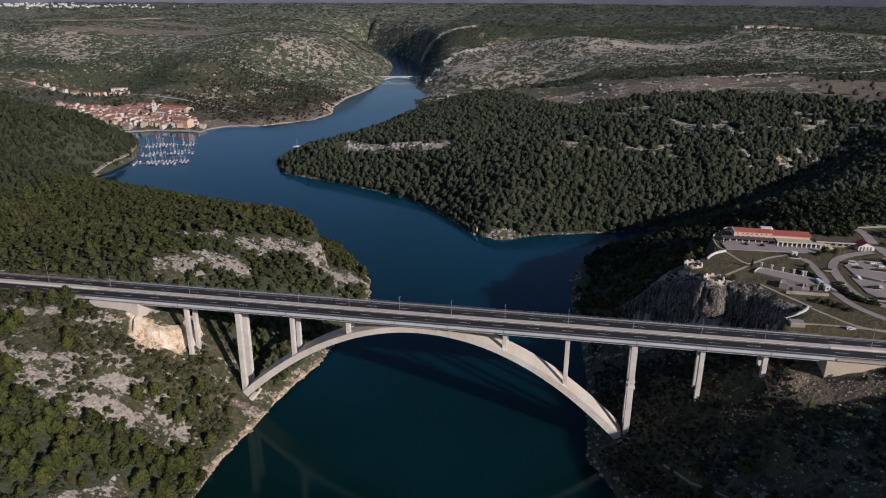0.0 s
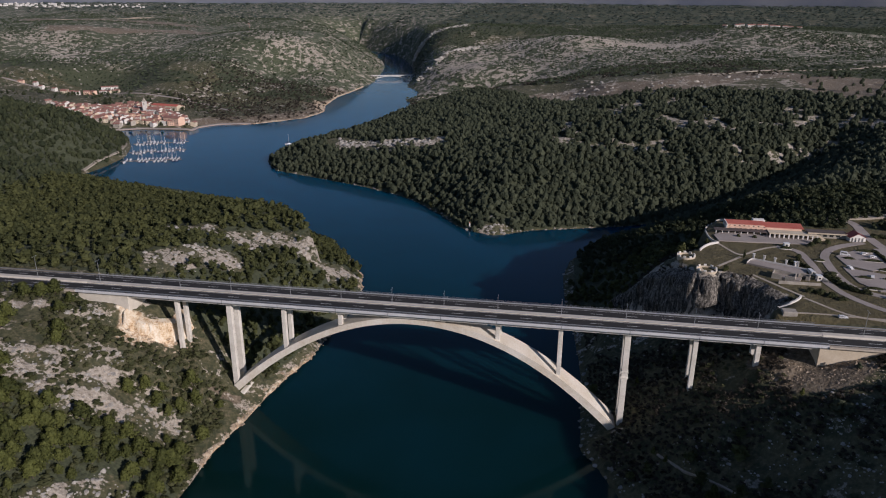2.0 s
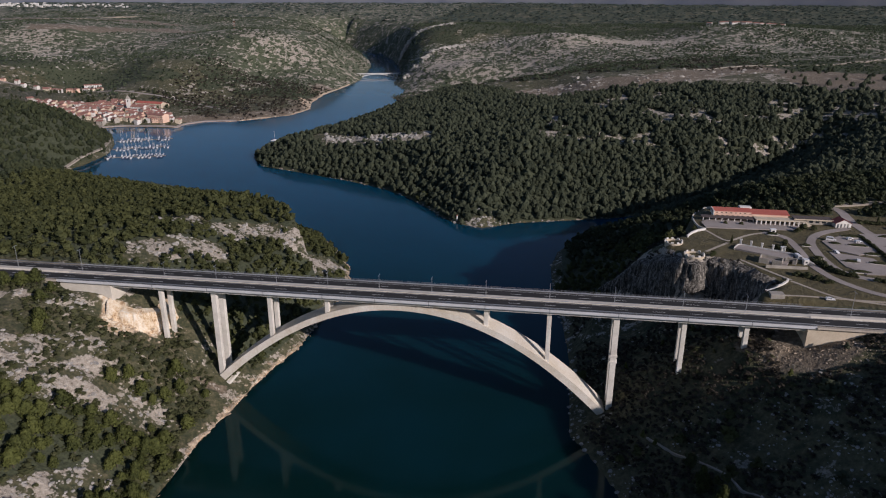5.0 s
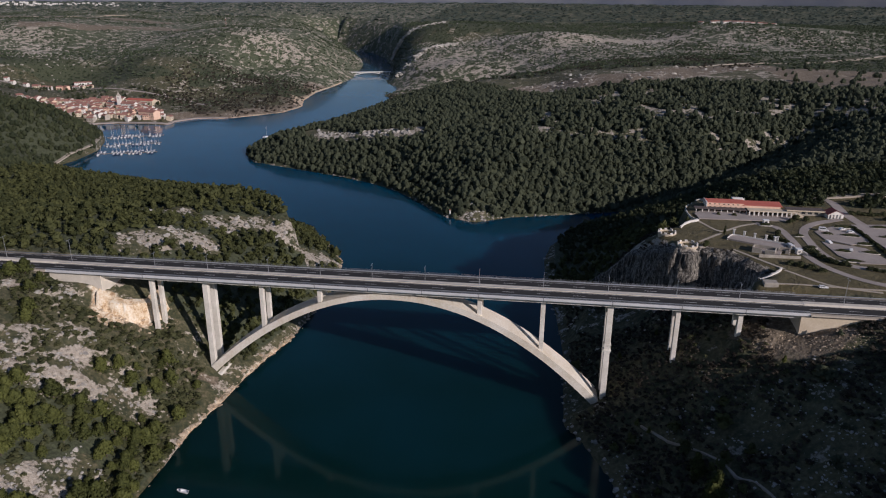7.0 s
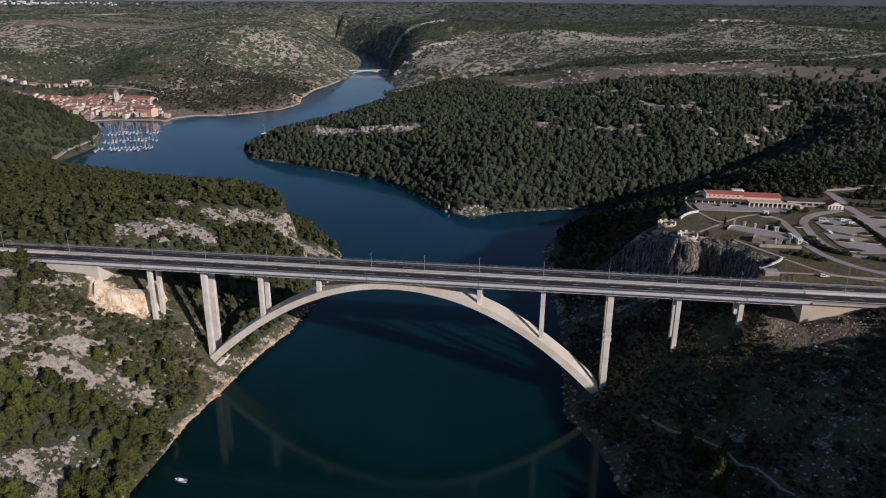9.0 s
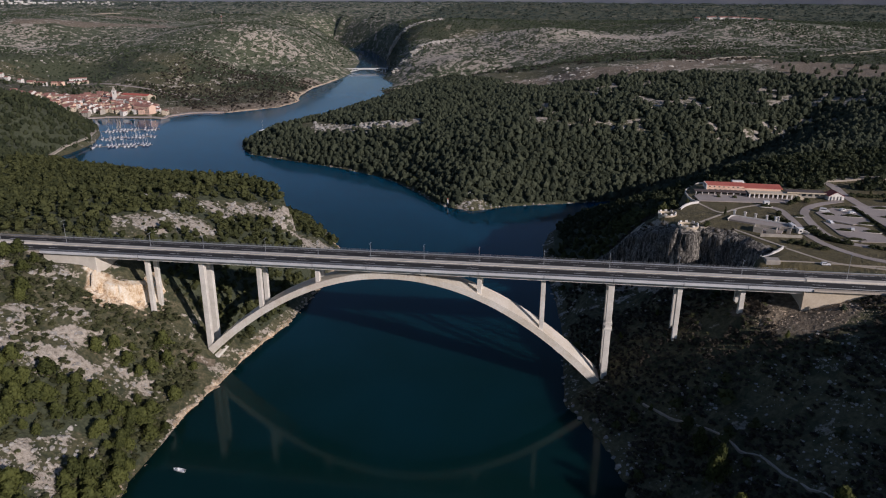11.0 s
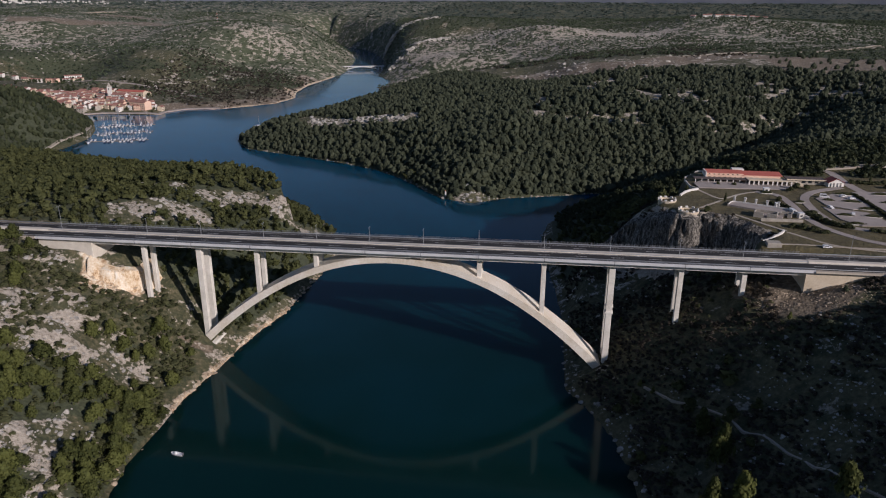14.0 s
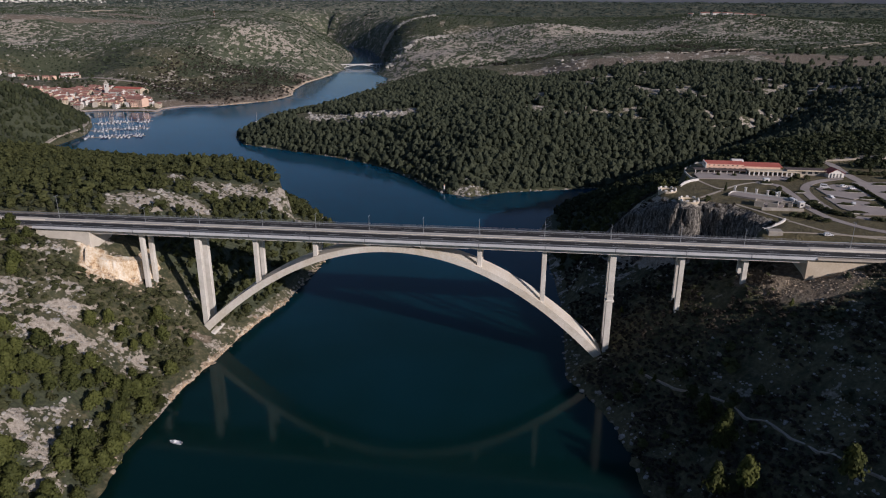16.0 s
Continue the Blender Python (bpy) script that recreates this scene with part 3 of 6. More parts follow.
def woods(x, y, d):
    """How densely pines stand, from 0 to 1."""
    n = fbm(x, y, 70, 31)
    clump = step(n, 0.36, 0.52)
    strip_d = segment_distance(x, y, BARE_RIDGE)
    dens = np.zeros(x.shape)
    pen = (x > -345) & (y > 300) & (y <= np.interp(x, [-100, 60, 300, 420, 480, 900], [960, 800, 790, 745, 700, 690]) + 30 * (n - 0.5)) & (x < 1400)
    dens = np.where(pen, 1.0 - 0.88 * step(fbm(x, y, 22, 33), 0.55, 0.61) * step(y, 480, 520) * step(x, -60, 30), dens)
    dens = np.where((x > 150) & (y > 200) & (y <= 480), 1.0, dens)
    dens = np.where((x > 182) & (y > 166) & (y <= 200), 1.0, dens)
    ridge = ridge_distance(x, y)
    dens = np.where((x < -70) & (y > 14) & (y < 480) & (x > -620), 0.97 * step(ridge, 8, 16), dens)
    dens = dens * (0.06 + 0.94 * step(segment_distance(x, y, [(-240, 588), (-215, 570), (-150, 553), (-100, 549)]), 13, 26))
    dens = np.where((x < -500) & (y > 300) & (y < 720), 1.0, dens)
    dens = np.where((x < -620) & (y > 0) & (y < 480), 1.0, dens)
    dens = np.where((x < -60) & (y < -14) & (y > -700), 0.16 + 0.68 * step(-y + 30 * (fbm(x, y, 30, 35) - 0.5), 62, 84) * step(n, 0.28, 0.42), dens)
    dens = np.where((x < -60) & (x > -150) & (y < -38) & (y > -700) & (d < 34), np.maximum(dens, 0.62 * step(fbm(x, y, 16, 36), 0.34, 0.5)), dens)
    dens = np.where((x > 80) & (y < 330) & (x < 175) & (y > -600), np.where(y > 110, 0.66, np.where(y > 14, 0.26, 0.05) * clump), dens)
    dens = np.where((x >= 175) & (y < 14) & (y > -600), 0.10 * clump, dens)
    dens = np.where((x < -450) & (y >= 1060) & (y < 2200), (0.85 - 0.35 * step(y, 1250, 1400)) * clump, dens)
    dens = np.where((x < -540) & (y > 900) & (y < 1060) & (x > -1150), 0.35 * clump, dens)
    dens = np.where((x < -1150) & (y >= 700) & (y < 1100), 0.5 * clump, dens)
    dens = np.where((x > -345) & (y > 960) & (y < 1250), 0.35 * clump, dens)
    dens = np.where((x > -450) & (y >= 1250) & (y < 1720), 0.5 * clump, dens)
    dens = np.where((y >= 1720) & (x > -450), 0.75 * step(n, 0.3, 0.42), dens)
    dens = np.where((y >= 1100) & (x > 330) & (y < 1720), 0.8 * step(n, 0.34, 0.48), dens)
    dens = np.where((y >= 2000) & (x < -450), 0.7 * clump, dens)
    dens = dens * step(strip_d, 30, 60)
    dens = np.where((y > 720) & (y < 1090) & (x > 420), 0.03, dens)
    dens = np.where((y > 960) & (y < 1250) & (x > 0), 0.8 * step(n, 0.3, 0.45) * step(strip_d, 50, 80), dens)
    dens = dens * step(np.hypot((x + 1000) * 0.4, y - 1700), 60, 90) * step(np.hypot((x + 1500) * 0.25, y - 1950), 80, 120)
    dens = dens * step(np.minimum(segment_distance(x, y, STRIP), segment_distance(x, y, FIELD) - 10), 30, 50)
    rockpt = np.hypot(x - 8, y - 322)
    close = ((y > 150) & (x > -400)) | (y < -70)
    dens = dens * step(rockpt, 10, 22) * np.where(close, step(d, 0.8, 2.6), step(d, 3, 7)) * (1 - platform(x, y) * (1 - step(y, 166, 170) * step(segment_distance(x, y, [(270, 136), (269, 160), (271, 180), (300, 196), (360, 200)]), 5, 8) * (x > 186)))
    dens = np.where(np.abs(y) < 15.5, 0, dens)
    return dens


def build_land():
    xs = spaced(-4200, 4200, -260, 300, 3.4, 1.019, 70)
    ys = spaced(-1500, 4650, -170, 250, 3.4, 1.0125, 60)
    gx, gy = np.meshgrid(xs, ys)
    gz = height(gx, gy)
    d = shore(gx, gy)
    nx, ny = len(xs), len(ys)
    idx = np.arange(nx * ny).reshape(ny, nx)
    quads = np.stack([idx[:-1, :-1], idx[:-1, 1:], idx[1:, 1:], idx[1:, :-1]], -1).reshape(-1, 4)
    use = {k: np.clip(v, 0, 1.2).ravel() for k, v in land_use(gx, gy, gz, d).items()}
    ob = triangles("ground", np.stack([gx, gy, gz], -1).reshape(-1, 3), quads, GROUND, use, True)
    tagged(ob, "karst hills of pale limestone, scrub and dry soil", "ground", kind="structure")
    return xs, ys, gz


GX, GY, GZ = build_land()


def ground_z(x, y):
    """Height of the built ground at a place."""
    x, y = np.asarray(x, float), np.asarray(y, float)
    i = np.clip(np.searchsorted(GX, x) - 1, 0, len(GX) - 2)
    j = np.clip(np.searchsorted(GY, y) - 1, 0, len(GY) - 2)
    f, g = (x - GX[i]) / (GX[i + 1] - GX[i]), (y - GY[j]) / (GY[j + 1] - GY[j])
    return (GZ[j, i] * (1 - f) + GZ[j, i + 1] * f) * (1 - g) + (GZ[j + 1, i] * (1 - f) + GZ[j + 1, i + 1] * f) * g


wx, wy = np.meshgrid(np.linspace(-1000, 400, 29), np.linspace(-1490, 2600, 83))
wi = np.arange(wx.size).reshape(wx.shape)
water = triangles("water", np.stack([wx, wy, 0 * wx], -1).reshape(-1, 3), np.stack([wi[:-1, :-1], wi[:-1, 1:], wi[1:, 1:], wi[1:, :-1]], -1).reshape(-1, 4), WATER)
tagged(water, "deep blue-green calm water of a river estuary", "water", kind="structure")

# ---- the motorway bridge ----
PIERS = [-135.5, -104.4, -72.9, -41.0, -13.2, 14.6, 43.0, 74.8, 107.6, 139.8, 168.6]
ARCH_HALF, ARCH_FOOT, ARCH_CROWN, ARCH_DEPTH = 101.5, 8.0, 58.6, 3.1
ARCH_HALF_EAST, ARCH_FOOT_EAST = 104.4, 6.0


def arch_z(x):
    half, foot, curve = (ARCH_HALF, ARCH_FOOT, 1.97) if x < -1.0 else (ARCH_HALF_EAST, ARCH_FOOT_EAST, 2.05)
    return ARCH_CROWN - (ARCH_CROWN - foot) * (abs(x + 1.0) / half) ** curve


bridge = tagged(new("arch_bridge"), "pale concrete arch motorway bridge spanning the river gorge", "bridge")
XL, XR = -192.0, 197.0
DECK_XS = list(np.linspace(XL, XR, 40))


def swept(name, profile, material, label="", xs=DECK_XS):
    ob = mesh_object(name, *strip(profile, xs, road_z), material, bridge)
    if label:
        ob["label"] = label
    return ob


swept("deck_slab", [(-11.6, -0.45), (-11.3, -0.75), (-8.0, -1.1), (8.0, -1.1), (11.3, -0.75), (11.6, -0.45), (11.6, -0.12), (-11.6, -0.12)], CONCRETE)
for y in (-8.0, -4.8, -1.6, 1.6, 4.8, 8.0):
    swept("girder", [(y - 0.55, -3.6), (y + 0.55, -3.6), (y + 0.3, -1.1), (y - 0.3, -1.1)], CONCRETE)
for s in (-1, 1):
    swept("edge_beam", [(s * 11.3, -1.1), (s * 11.75, -1.1), (s * 11.75, 0.3), (s * 11.3, 0.3)][::s], EDGE, "light grey concrete edge beam")
    swept("kerb_strip", [(s * 10.1, -0.12), (s * 11.3, -0.12), (s * 11.3, 0.14), (s * 10.1, 0.14)][::s], KERB)
    swept("carriageway", [(s * 1.35, -0.12), (s * 10.1, -0.12), (s * 10.1, 0.0), (s * 1.35, 0.0)][::s], ASPHALT, "dark asphalt carriageway with white lane markings")
swept("median_strip", [(-1.35, -0.12), (1.35, -0.12), (1.35, 0.2), (1.0, 0.8), (-1.0, 0.8), (-1.35, 0.2)], PALE_CONCRETE, "pale concrete median barrier")

XS_ARCH = list(np.linspace(-ARCH_HALF - 1, ARCH_HALF_EAST - 1, 73))
ring = []
for x in XS_ARCH:
    zb = arch_z(x)
    slope = (arch_z(x + 0.5) - arch_z(x - 0.5))
    nx_, nz_ = -slope / math.hypot(1, slope), 1 / math.hypot(1, slope)
    depth = ARCH_DEPTH + 1.0 * (abs(x + 1) / ARCH_HALF) ** 2
    for y, up in ((-6.3, 0), (6.3, 0), (6.3, depth), (-6.3, depth)):
        ring.append((x + nx_ * up, y, zb + nz_ * up))
faces = [[i * 4 + j, i * 4 + (j + 1) % 4, i * 4 + 4 + (j + 1) % 4, i * 4 + 4 + j] for i in range(len(XS_ARCH) - 1) for j in range(4)]
n = len(XS_ARCH) * 4
mesh_object("arch", ring, faces + [[0, 1, 2, 3], [n - 1, n - 2, n - 3, n - 4]], ARCH_CONCRETE, bridge)["label"] = "pale concrete box arch"

for k, x in enumerate(PIERS):
    on_arch = abs(x) < 100
    tall = k in (1, 8)
    for s in (-1, 1):
        w, dy = (1.5, 1.35) if tall else (1.15, 1.15)
        base = arch_z(x) + 2.6 if on_arch else float(height(x, s * 4.0)) - 1.5
        if tall:
            base = min(base, ARCH_FOOT + 1)
        top = road_z(x) - 3.55
        bm = bmesh.new()
        vs = box(bm, x - w, x + w, s * 4.0 - dy, s * 4.0 + dy, base, top, 0.15)
        part("column", bm, CONCRETE, bridge)
    bm = bmesh.new()
    box(bm, x - 1.0, x + 1.0, -5.1, 5.1, road_z(x) - 4.2, road_z(x) - 3.55, 0.1)
    part("cross_beam", bm, CONCRETE, bridge)
for x, foot in ((-102.6, 1), (105.0, 1)):
    bm = bmesh.new()
    box(bm, x - 3.5, x + 3.5, -7.2, 7.2, -3, (ARCH_FOOT if x < 0 else ARCH_FOOT_EAST) - 0.6, 0.6)
    part("springing_block", bm, CONCRETE, bridge)
for x0, x1 in ((-192, -161.5), (193.5, 200)):
    bm = bmesh.new()
    box(bm, x0, x1, -9.5, 9.5, 50, road_z(x0) - 0.6, 0.2)
    part("abutment", bm, PALE_CONCRETE, bridge)

# right wing wall, a long wedge against the bank
for s in (-1, 1):
    w = [(193.6, 55.0), (193.6, road_z(193) - 1.2), (222.0, road_z(222) - 0.9), (222.0, road_z(222) - 2.0)]
    ys = sorted((s * 9.6, s * 10.4))
    mesh_object("wing_wall", [(x, ys[0], z) for x, z in w] + [(x, ys[1], z) for x, z in w], [[0, 1, 2, 3], [7, 6, 5, 4], [0, 4, 5, 1], [1, 5, 6, 2], [2, 6, 7, 3], [3, 7, 4, 0]], WALL_CREAM, bridge)

# collar left on the east springing pier
for s in (-1,):
    for z, grow in ((38.0, 0.5), (41.2, 0.35)):
        bm = bmesh.new()
        box(bm, 107.6 - 1.5 - grow, 107.6 + 1.5 + grow, s * 4.0 - 1.35 - grow, s * 4.0 + 1.35 + grow, z, z + 1.0, 0.1)
        part("collar", bm, CONCRETE, bridge)


def guard_rail(y, parent, xs):
    """Steel beam barrier: a folded rail, standing along x."""
    ob = mesh_object("guard_rail", *strip([(y - 0.06, 0.45), (y + 0.06, 0.45), (y + 0.10, 0.6), (y + 0.06, 0.78), (y - 0.06, 0.78), (y - 0.10, 0.6)], xs, road_z), STEEL, parent)
    return ob


def rail_post(y, zs, name="railing_post", w=0.05):
    bm = bmesh.new()
    box(bm, -w, w, y - w, y + w, zs[0], zs[1])
    me = bpy.data.meshes.new(name)
    bm.to_mesh(me)
    bm.free()
    me.materials.append(STEEL)
    return me


def bars(parent, xs):
    for s in (-1, 1):
        for z in (0.72, 1.22):
            mesh_object("rail_bar", *strip([(s * 11.5 - 0.04, z), (s * 11.5 + 0.04, z), (s * 11.5 + 0.04, z + 0.07), (s * 11.5 - 0.04, z + 0.07)], xs, road_z), STEEL, parent)
    for y in (-10.0, -1.2, 1.2, 10.0):
        guard_rail(y, parent, xs)


bars(bridge, DECK_XS)
for s in (-1, 1):
    me = rail_post(s * 11.5, (0.3, 1.42))
    for x in np.arange(XL + 2, XR - 1, 3.0):
        ob = new("railing_post", me)
        ob.parent, ob.location = bridge, (x, 0, road_z(x))
bm = bmesh.new()
box(bm, -0.12, 0.12, -11.85, -11.2, -1.8, 0.4)
joint = part("expansion_joint", bm, DARK_STEEL, bridge)
joint.location = (PIERS[0], 0, road_z(PIERS[0]))
for x in PIERS[1:]:
    ob = new("expansion_joint", joint.data)
    ob.parent, ob.location = bridge, (x, 0, road_z(x))


def dash_mesh(name, length, width):
    bm = bmesh.new()
    box(bm, -length / 2, length / 2, -width / 2, width / 2, 0.004, 0.016)
    me = bpy.data.meshes.new(name)
    bm.to_mesh(me)
    bm.free()
    me.materials.append(MARKING)
    return me


DASH = dash_mesh("lane_dash", 6.0, 0.28)


def markings(parent, x0, x1):
    for s in (-1, 1):
        for x in np.arange(x0 + 4, x1 - 3, 17.5):
            ob = new("lane_dash", DASH)
            ob.parent, ob.location = parent, (x, s * 5.6, road_z(x))
            ob.rotation_euler = (0, -math.atan(0.0095), 0)
        for y in (2.15, 9.2):
            mesh_object("edge_line", *strip([(s * y - 0.12, 0.004), (s * y + 0.12, 0.004), (s * y + 0.12, 0.015), (s * y - 0.12, 0.015)], [x0, (x0 + x1) / 2, x1], road_z), MARKING, parent)


markings(bridge, XL, XR)

# the motorway on land, either side
for a, b_ in ((-900.0, XL), (XR, 900.0)):
    xs = list(np.linspace(a, b_, 30))
    road = mesh_object("road", *strip([(-12.5, -0.8), (12.5, -0.8), (12.2, -0.05), (-12.2, -0.05)], xs, road_z), GRAVEL)
    tagged(road, "asphalt motorway on the land with pale median and steel barriers", "road", kind="structure")
    for s in (-1, 1):
        mesh_object("carriageway", *strip([(s * 1.75, -0.3), (s * 10.3, -0.3), (s * 10.3, 0.0), (s * 1.75, 0.0)][::s], xs, road_z), ASPHALT, road)
    mesh_object("median", *strip([(-1.75, -0.3), (1.75, -0.3), (1.75, 0.2), (1.45, 0.9), (-1.45, 0.9), (-1.75, 0.2)], xs, road_z), PALE_CONCRETE, road)
    for y in (-10.6, -1.2, 1.2, 10.6):
        guard_rail(y, road, xs)
    markings(road, max(a, -330), min(b_, 330))


def street_lamp(tall):
    """A lamp on a tapered mast, its head leaning out over one carriageway."""
    top = tagged(new("street_lamp"), "slim grey steel street lamp on the median strip", "lamp", "lamps along the motorway")
    bm = bmesh.new()
    bmesh.ops.create_cone(bm, cap_ends=True, segments=8, radius1=0.17, radius2=0.08, depth=tall, matrix=Matrix.Translation((0, 0, tall / 2)))
    part("pole", bm, STEEL, top)
    bm = bmesh.new()
    box(bm, -0.14, 0.14, -0.14, 0.14, 0.0, 0.5, 0.03)
    part("base", bm, DARK_STEEL, top)
    for s in (-1, 1):
        bm = bmesh.new()
        box(bm, -0.05, 0.05, min(0, s * 1.1), max(0, s * 1.1), tall - 0.12, tall - 0.02)
        part("arm", bm, STEEL, top)
        bm = bmesh.new()
        box(bm, -0.16, 0.16, s * 1.3 - 0.4, s * 1.3 + 0.4, tall - 0.16, tall + 0.04, 0.05)
        part("lamp_head", bm, STEEL, top)
    return top


lamp = street_lamp(8.6)
lamp.location = (PIERS[1], 0, road_z(PIERS[1]) + 0.16)
for x in (-134.7, -70.0, -41.5, -13.6, 14.2, 42.2, 74.4, 106.2, 138.8, 168.0):
    copy_thing(lamp, pose(x, 0, road_z(x) + 0.16))
high = tagged(street_lamp(13.5), "tall grey steel street lamp on the median strip")
high.location = (-184.0, 0, road_z(-184) + 0.16)
for x in (-224.0, 215.0, 262.0):
    copy_thing(high, pose(x, 0, road_z(x) + 0.16))

# ---- pines ----
def unit_ico(sub):
    bm = bmesh.new()
    bmesh.ops.create_icosphere(bm, subdivisions=sub, radius=1)
    v = np.array([p.co[:] for p in bm.verts])
    f = np.array([[q.index for q in p.verts] for p in bm.faces])
    bm.free()
    return v, f


ICO1 = unit_ico(1)
OCTA = (np.array([(1, 0, 0), (-1, 0, 0), (0, 1, 0), (0, -1, 0), (0, 0, 1), (0, 0, -1.0)]), np.array([[0, 2, 4], [2, 1, 4], [1, 3, 4], [3, 0, 4], [2, 0, 5], [1, 2, 5], [3, 1, 5], [0, 3, 5]]))


def pine_template(seed, lobes, leaves, leaf, core=0.92, spread=0.30):
    """A pine one metre high: lobed dark core and a coat of tilted needle tufts. Returns verts, tris."""
    r = np.random.RandomState(seed)
    verts, tris, n = [], [], 0
    centres = []
    for k in range(lobes):
        h = 0.30 + 0.56 * (k + 0.5) / lobes
        out = (0.21 * (1 - (h - 0.3) / 0.68)) * (0.5 + 0.8 * r.rand())
        a = k * 2.4 + r.rand()
        c = np.array([out * math.cos(a), out * math.sin(a), h + 0.05 * (r.rand() - 0.5)])
        size = (0.28 - 0.20 * (h - 0.3) / 0.65) * (0.85 + 0.35 * r.rand())
        centres.append((c, size))
        v = OCTA[0] * (size * core) * np.array([1, 1, 0.85]) * (0.85 + 0.3 * r.rand(len(OCTA[0]), 1)) + c
        verts.append(v); tris.append(OCTA[1] + n); n += len(v)
    per = max(1, leaves // lobes)
    for c, size in centres:
        d = r.normal(size=(per, 3)); d[:, 2] = np.abs(d[:, 2]) * 0.8 - 0.25 * r.rand(per)
        d /= np.linalg.norm(d, axis=1)[:, None]
        p = c + d * size * np.array([1, 1, 0.85]) * (core - 0.04 + spread * r.rand(per, 1))
        t1 = np.cross(d, r.normal(size=(per, 3))); t1 /= np.linalg.norm(t1, axis=1)[:, None]
        t2 = np.cross(d, t1) + d * (r.rand(per, 1) - 0.35) * 0.9
        s = leaf * (0.6 + 0.8 * r.rand(per, 1))
        tri = np.stack([p - t1 * s * 0.7 - t2 * s * 0.5, p + t1 * s * 0.7 - t2 * s * 0.5, p + t2 * s], 1).reshape(-1, 3)
        verts.append(tri); tris.append(np.arange(len(tri)).reshape(-1, 3) + n); n += len(tri)
    return np.concatenate(verts), np.concatenate(tris)


def cone_template(seed, leaves, leaf):
    """A pine one metre high seen from afar: a ragged round-shouldered cone with loose tufts. Returns verts, tris."""
    r = np.random.RandomState(seed)
    sides, rings = 6, [(0.10, 0.15), (0.28, 0.26), (0.52, 0.26), (0.78, 0.18)]
    lean = (r.rand(2) - 0.5) * 0.12
    verts = []
    for h, rad in rings:
        for k in range(sides):
            a, q = 2 * math.pi * (k + 0.5 * r.rand()) / sides, rad * (0.70 + 0.6 * r.rand())
            verts.append((q * math.cos(a) + lean[0] * h, q * math.sin(a) + lean[1] * h, h + 0.10 * (r.rand() - 0.5)))
    verts.append((lean[0], lean[1], 0.97))
    tris = []
    for i in range(len(rings) - 1):
        for k in range(sides):
            a, b_, c, d = i * sides + k, i * sides + (k + 1) % sides, (i + 1) * sides + k, (i + 1) * sides + (k + 1) % sides
            tris += [(a, b_, d), (a, d, c)]
    tris += [((len(rings) - 1) * sides + k, (len(rings) - 1) * sides + (k + 1) % sides, len(rings) * sides) for k in range(sides)]
    n = len(verts)
    h = 0.2 + 0.7 * r.rand(leaves)
    rad = np.interp(h, [0.1, 0.28, 0.52, 0.78, 1.0], [0.17, 0.28, 0.27, 0.17, 0.03]) * (0.95 + 0.25 * r.rand(leaves))
    a = r.rand(leaves) * 6.283
    out = np.stack([np.cos(a), np.sin(a), 0.5 + 0 * a], 1)
    p = np.stack([rad * np.cos(a), rad * np.sin(a), h], 1)
    t1 = np.stack([-np.sin(a), np.cos(a), 0 * a], 1)
    t2 = np.cross(out, t1) * -1 + out * (r.rand(leaves, 1) - 0.2)
    w = leaf * (0.6 + 0.8 * r.rand(leaves, 1))
    tuft = np.stack([p - t1 * w * 0.6, p + t1 * w * 0.6, p + t2 * w], 1).reshape(-1, 3)
    return np.concatenate([np.array(verts), tuft]), np.concatenate([np.array(tris), np.arange(len(tuft)).reshape(-1, 3) + n])


def trunk_template(h=0.5, r0=0.028):
    v = [(r0 * math.cos(a), r0 * math.sin(a), -0.06) for a in (0, 2.1, 4.2)] + [(0.3 * r0 * math.cos(a) + 0.01, 0.3 * r0 * math.sin(a), h) for a in (0, 2.1, 4.2)]
    return np.array(v), np.array([[0, 1, 4], [0, 4, 3], [1, 2, 5], [1, 5, 4], [2, 0, 3], [2, 3, 5]])


def scatter(x0, x1, y0, y1, gap, seed, keep):
    """Jittered places where keep() says how densely trees stand."""
    r = np.random.RandomState(seed)
    gx, gy = np.meshgrid(np.arange(x0, x1, gap), np.arange(y0, y1, gap))
    x, y = gx.ravel() + (r.rand(gx.size) - 0.5) * gap * 1.1, gy.ravel() + (r.rand(gx.size) - 0.5) * gap * 1.1
    d = shore(x, y)
    ok = (d > 1.5) & (r.rand(len(x)) < woods(x, y, d)) & keep(x, y)
    return x[ok], y[ok]


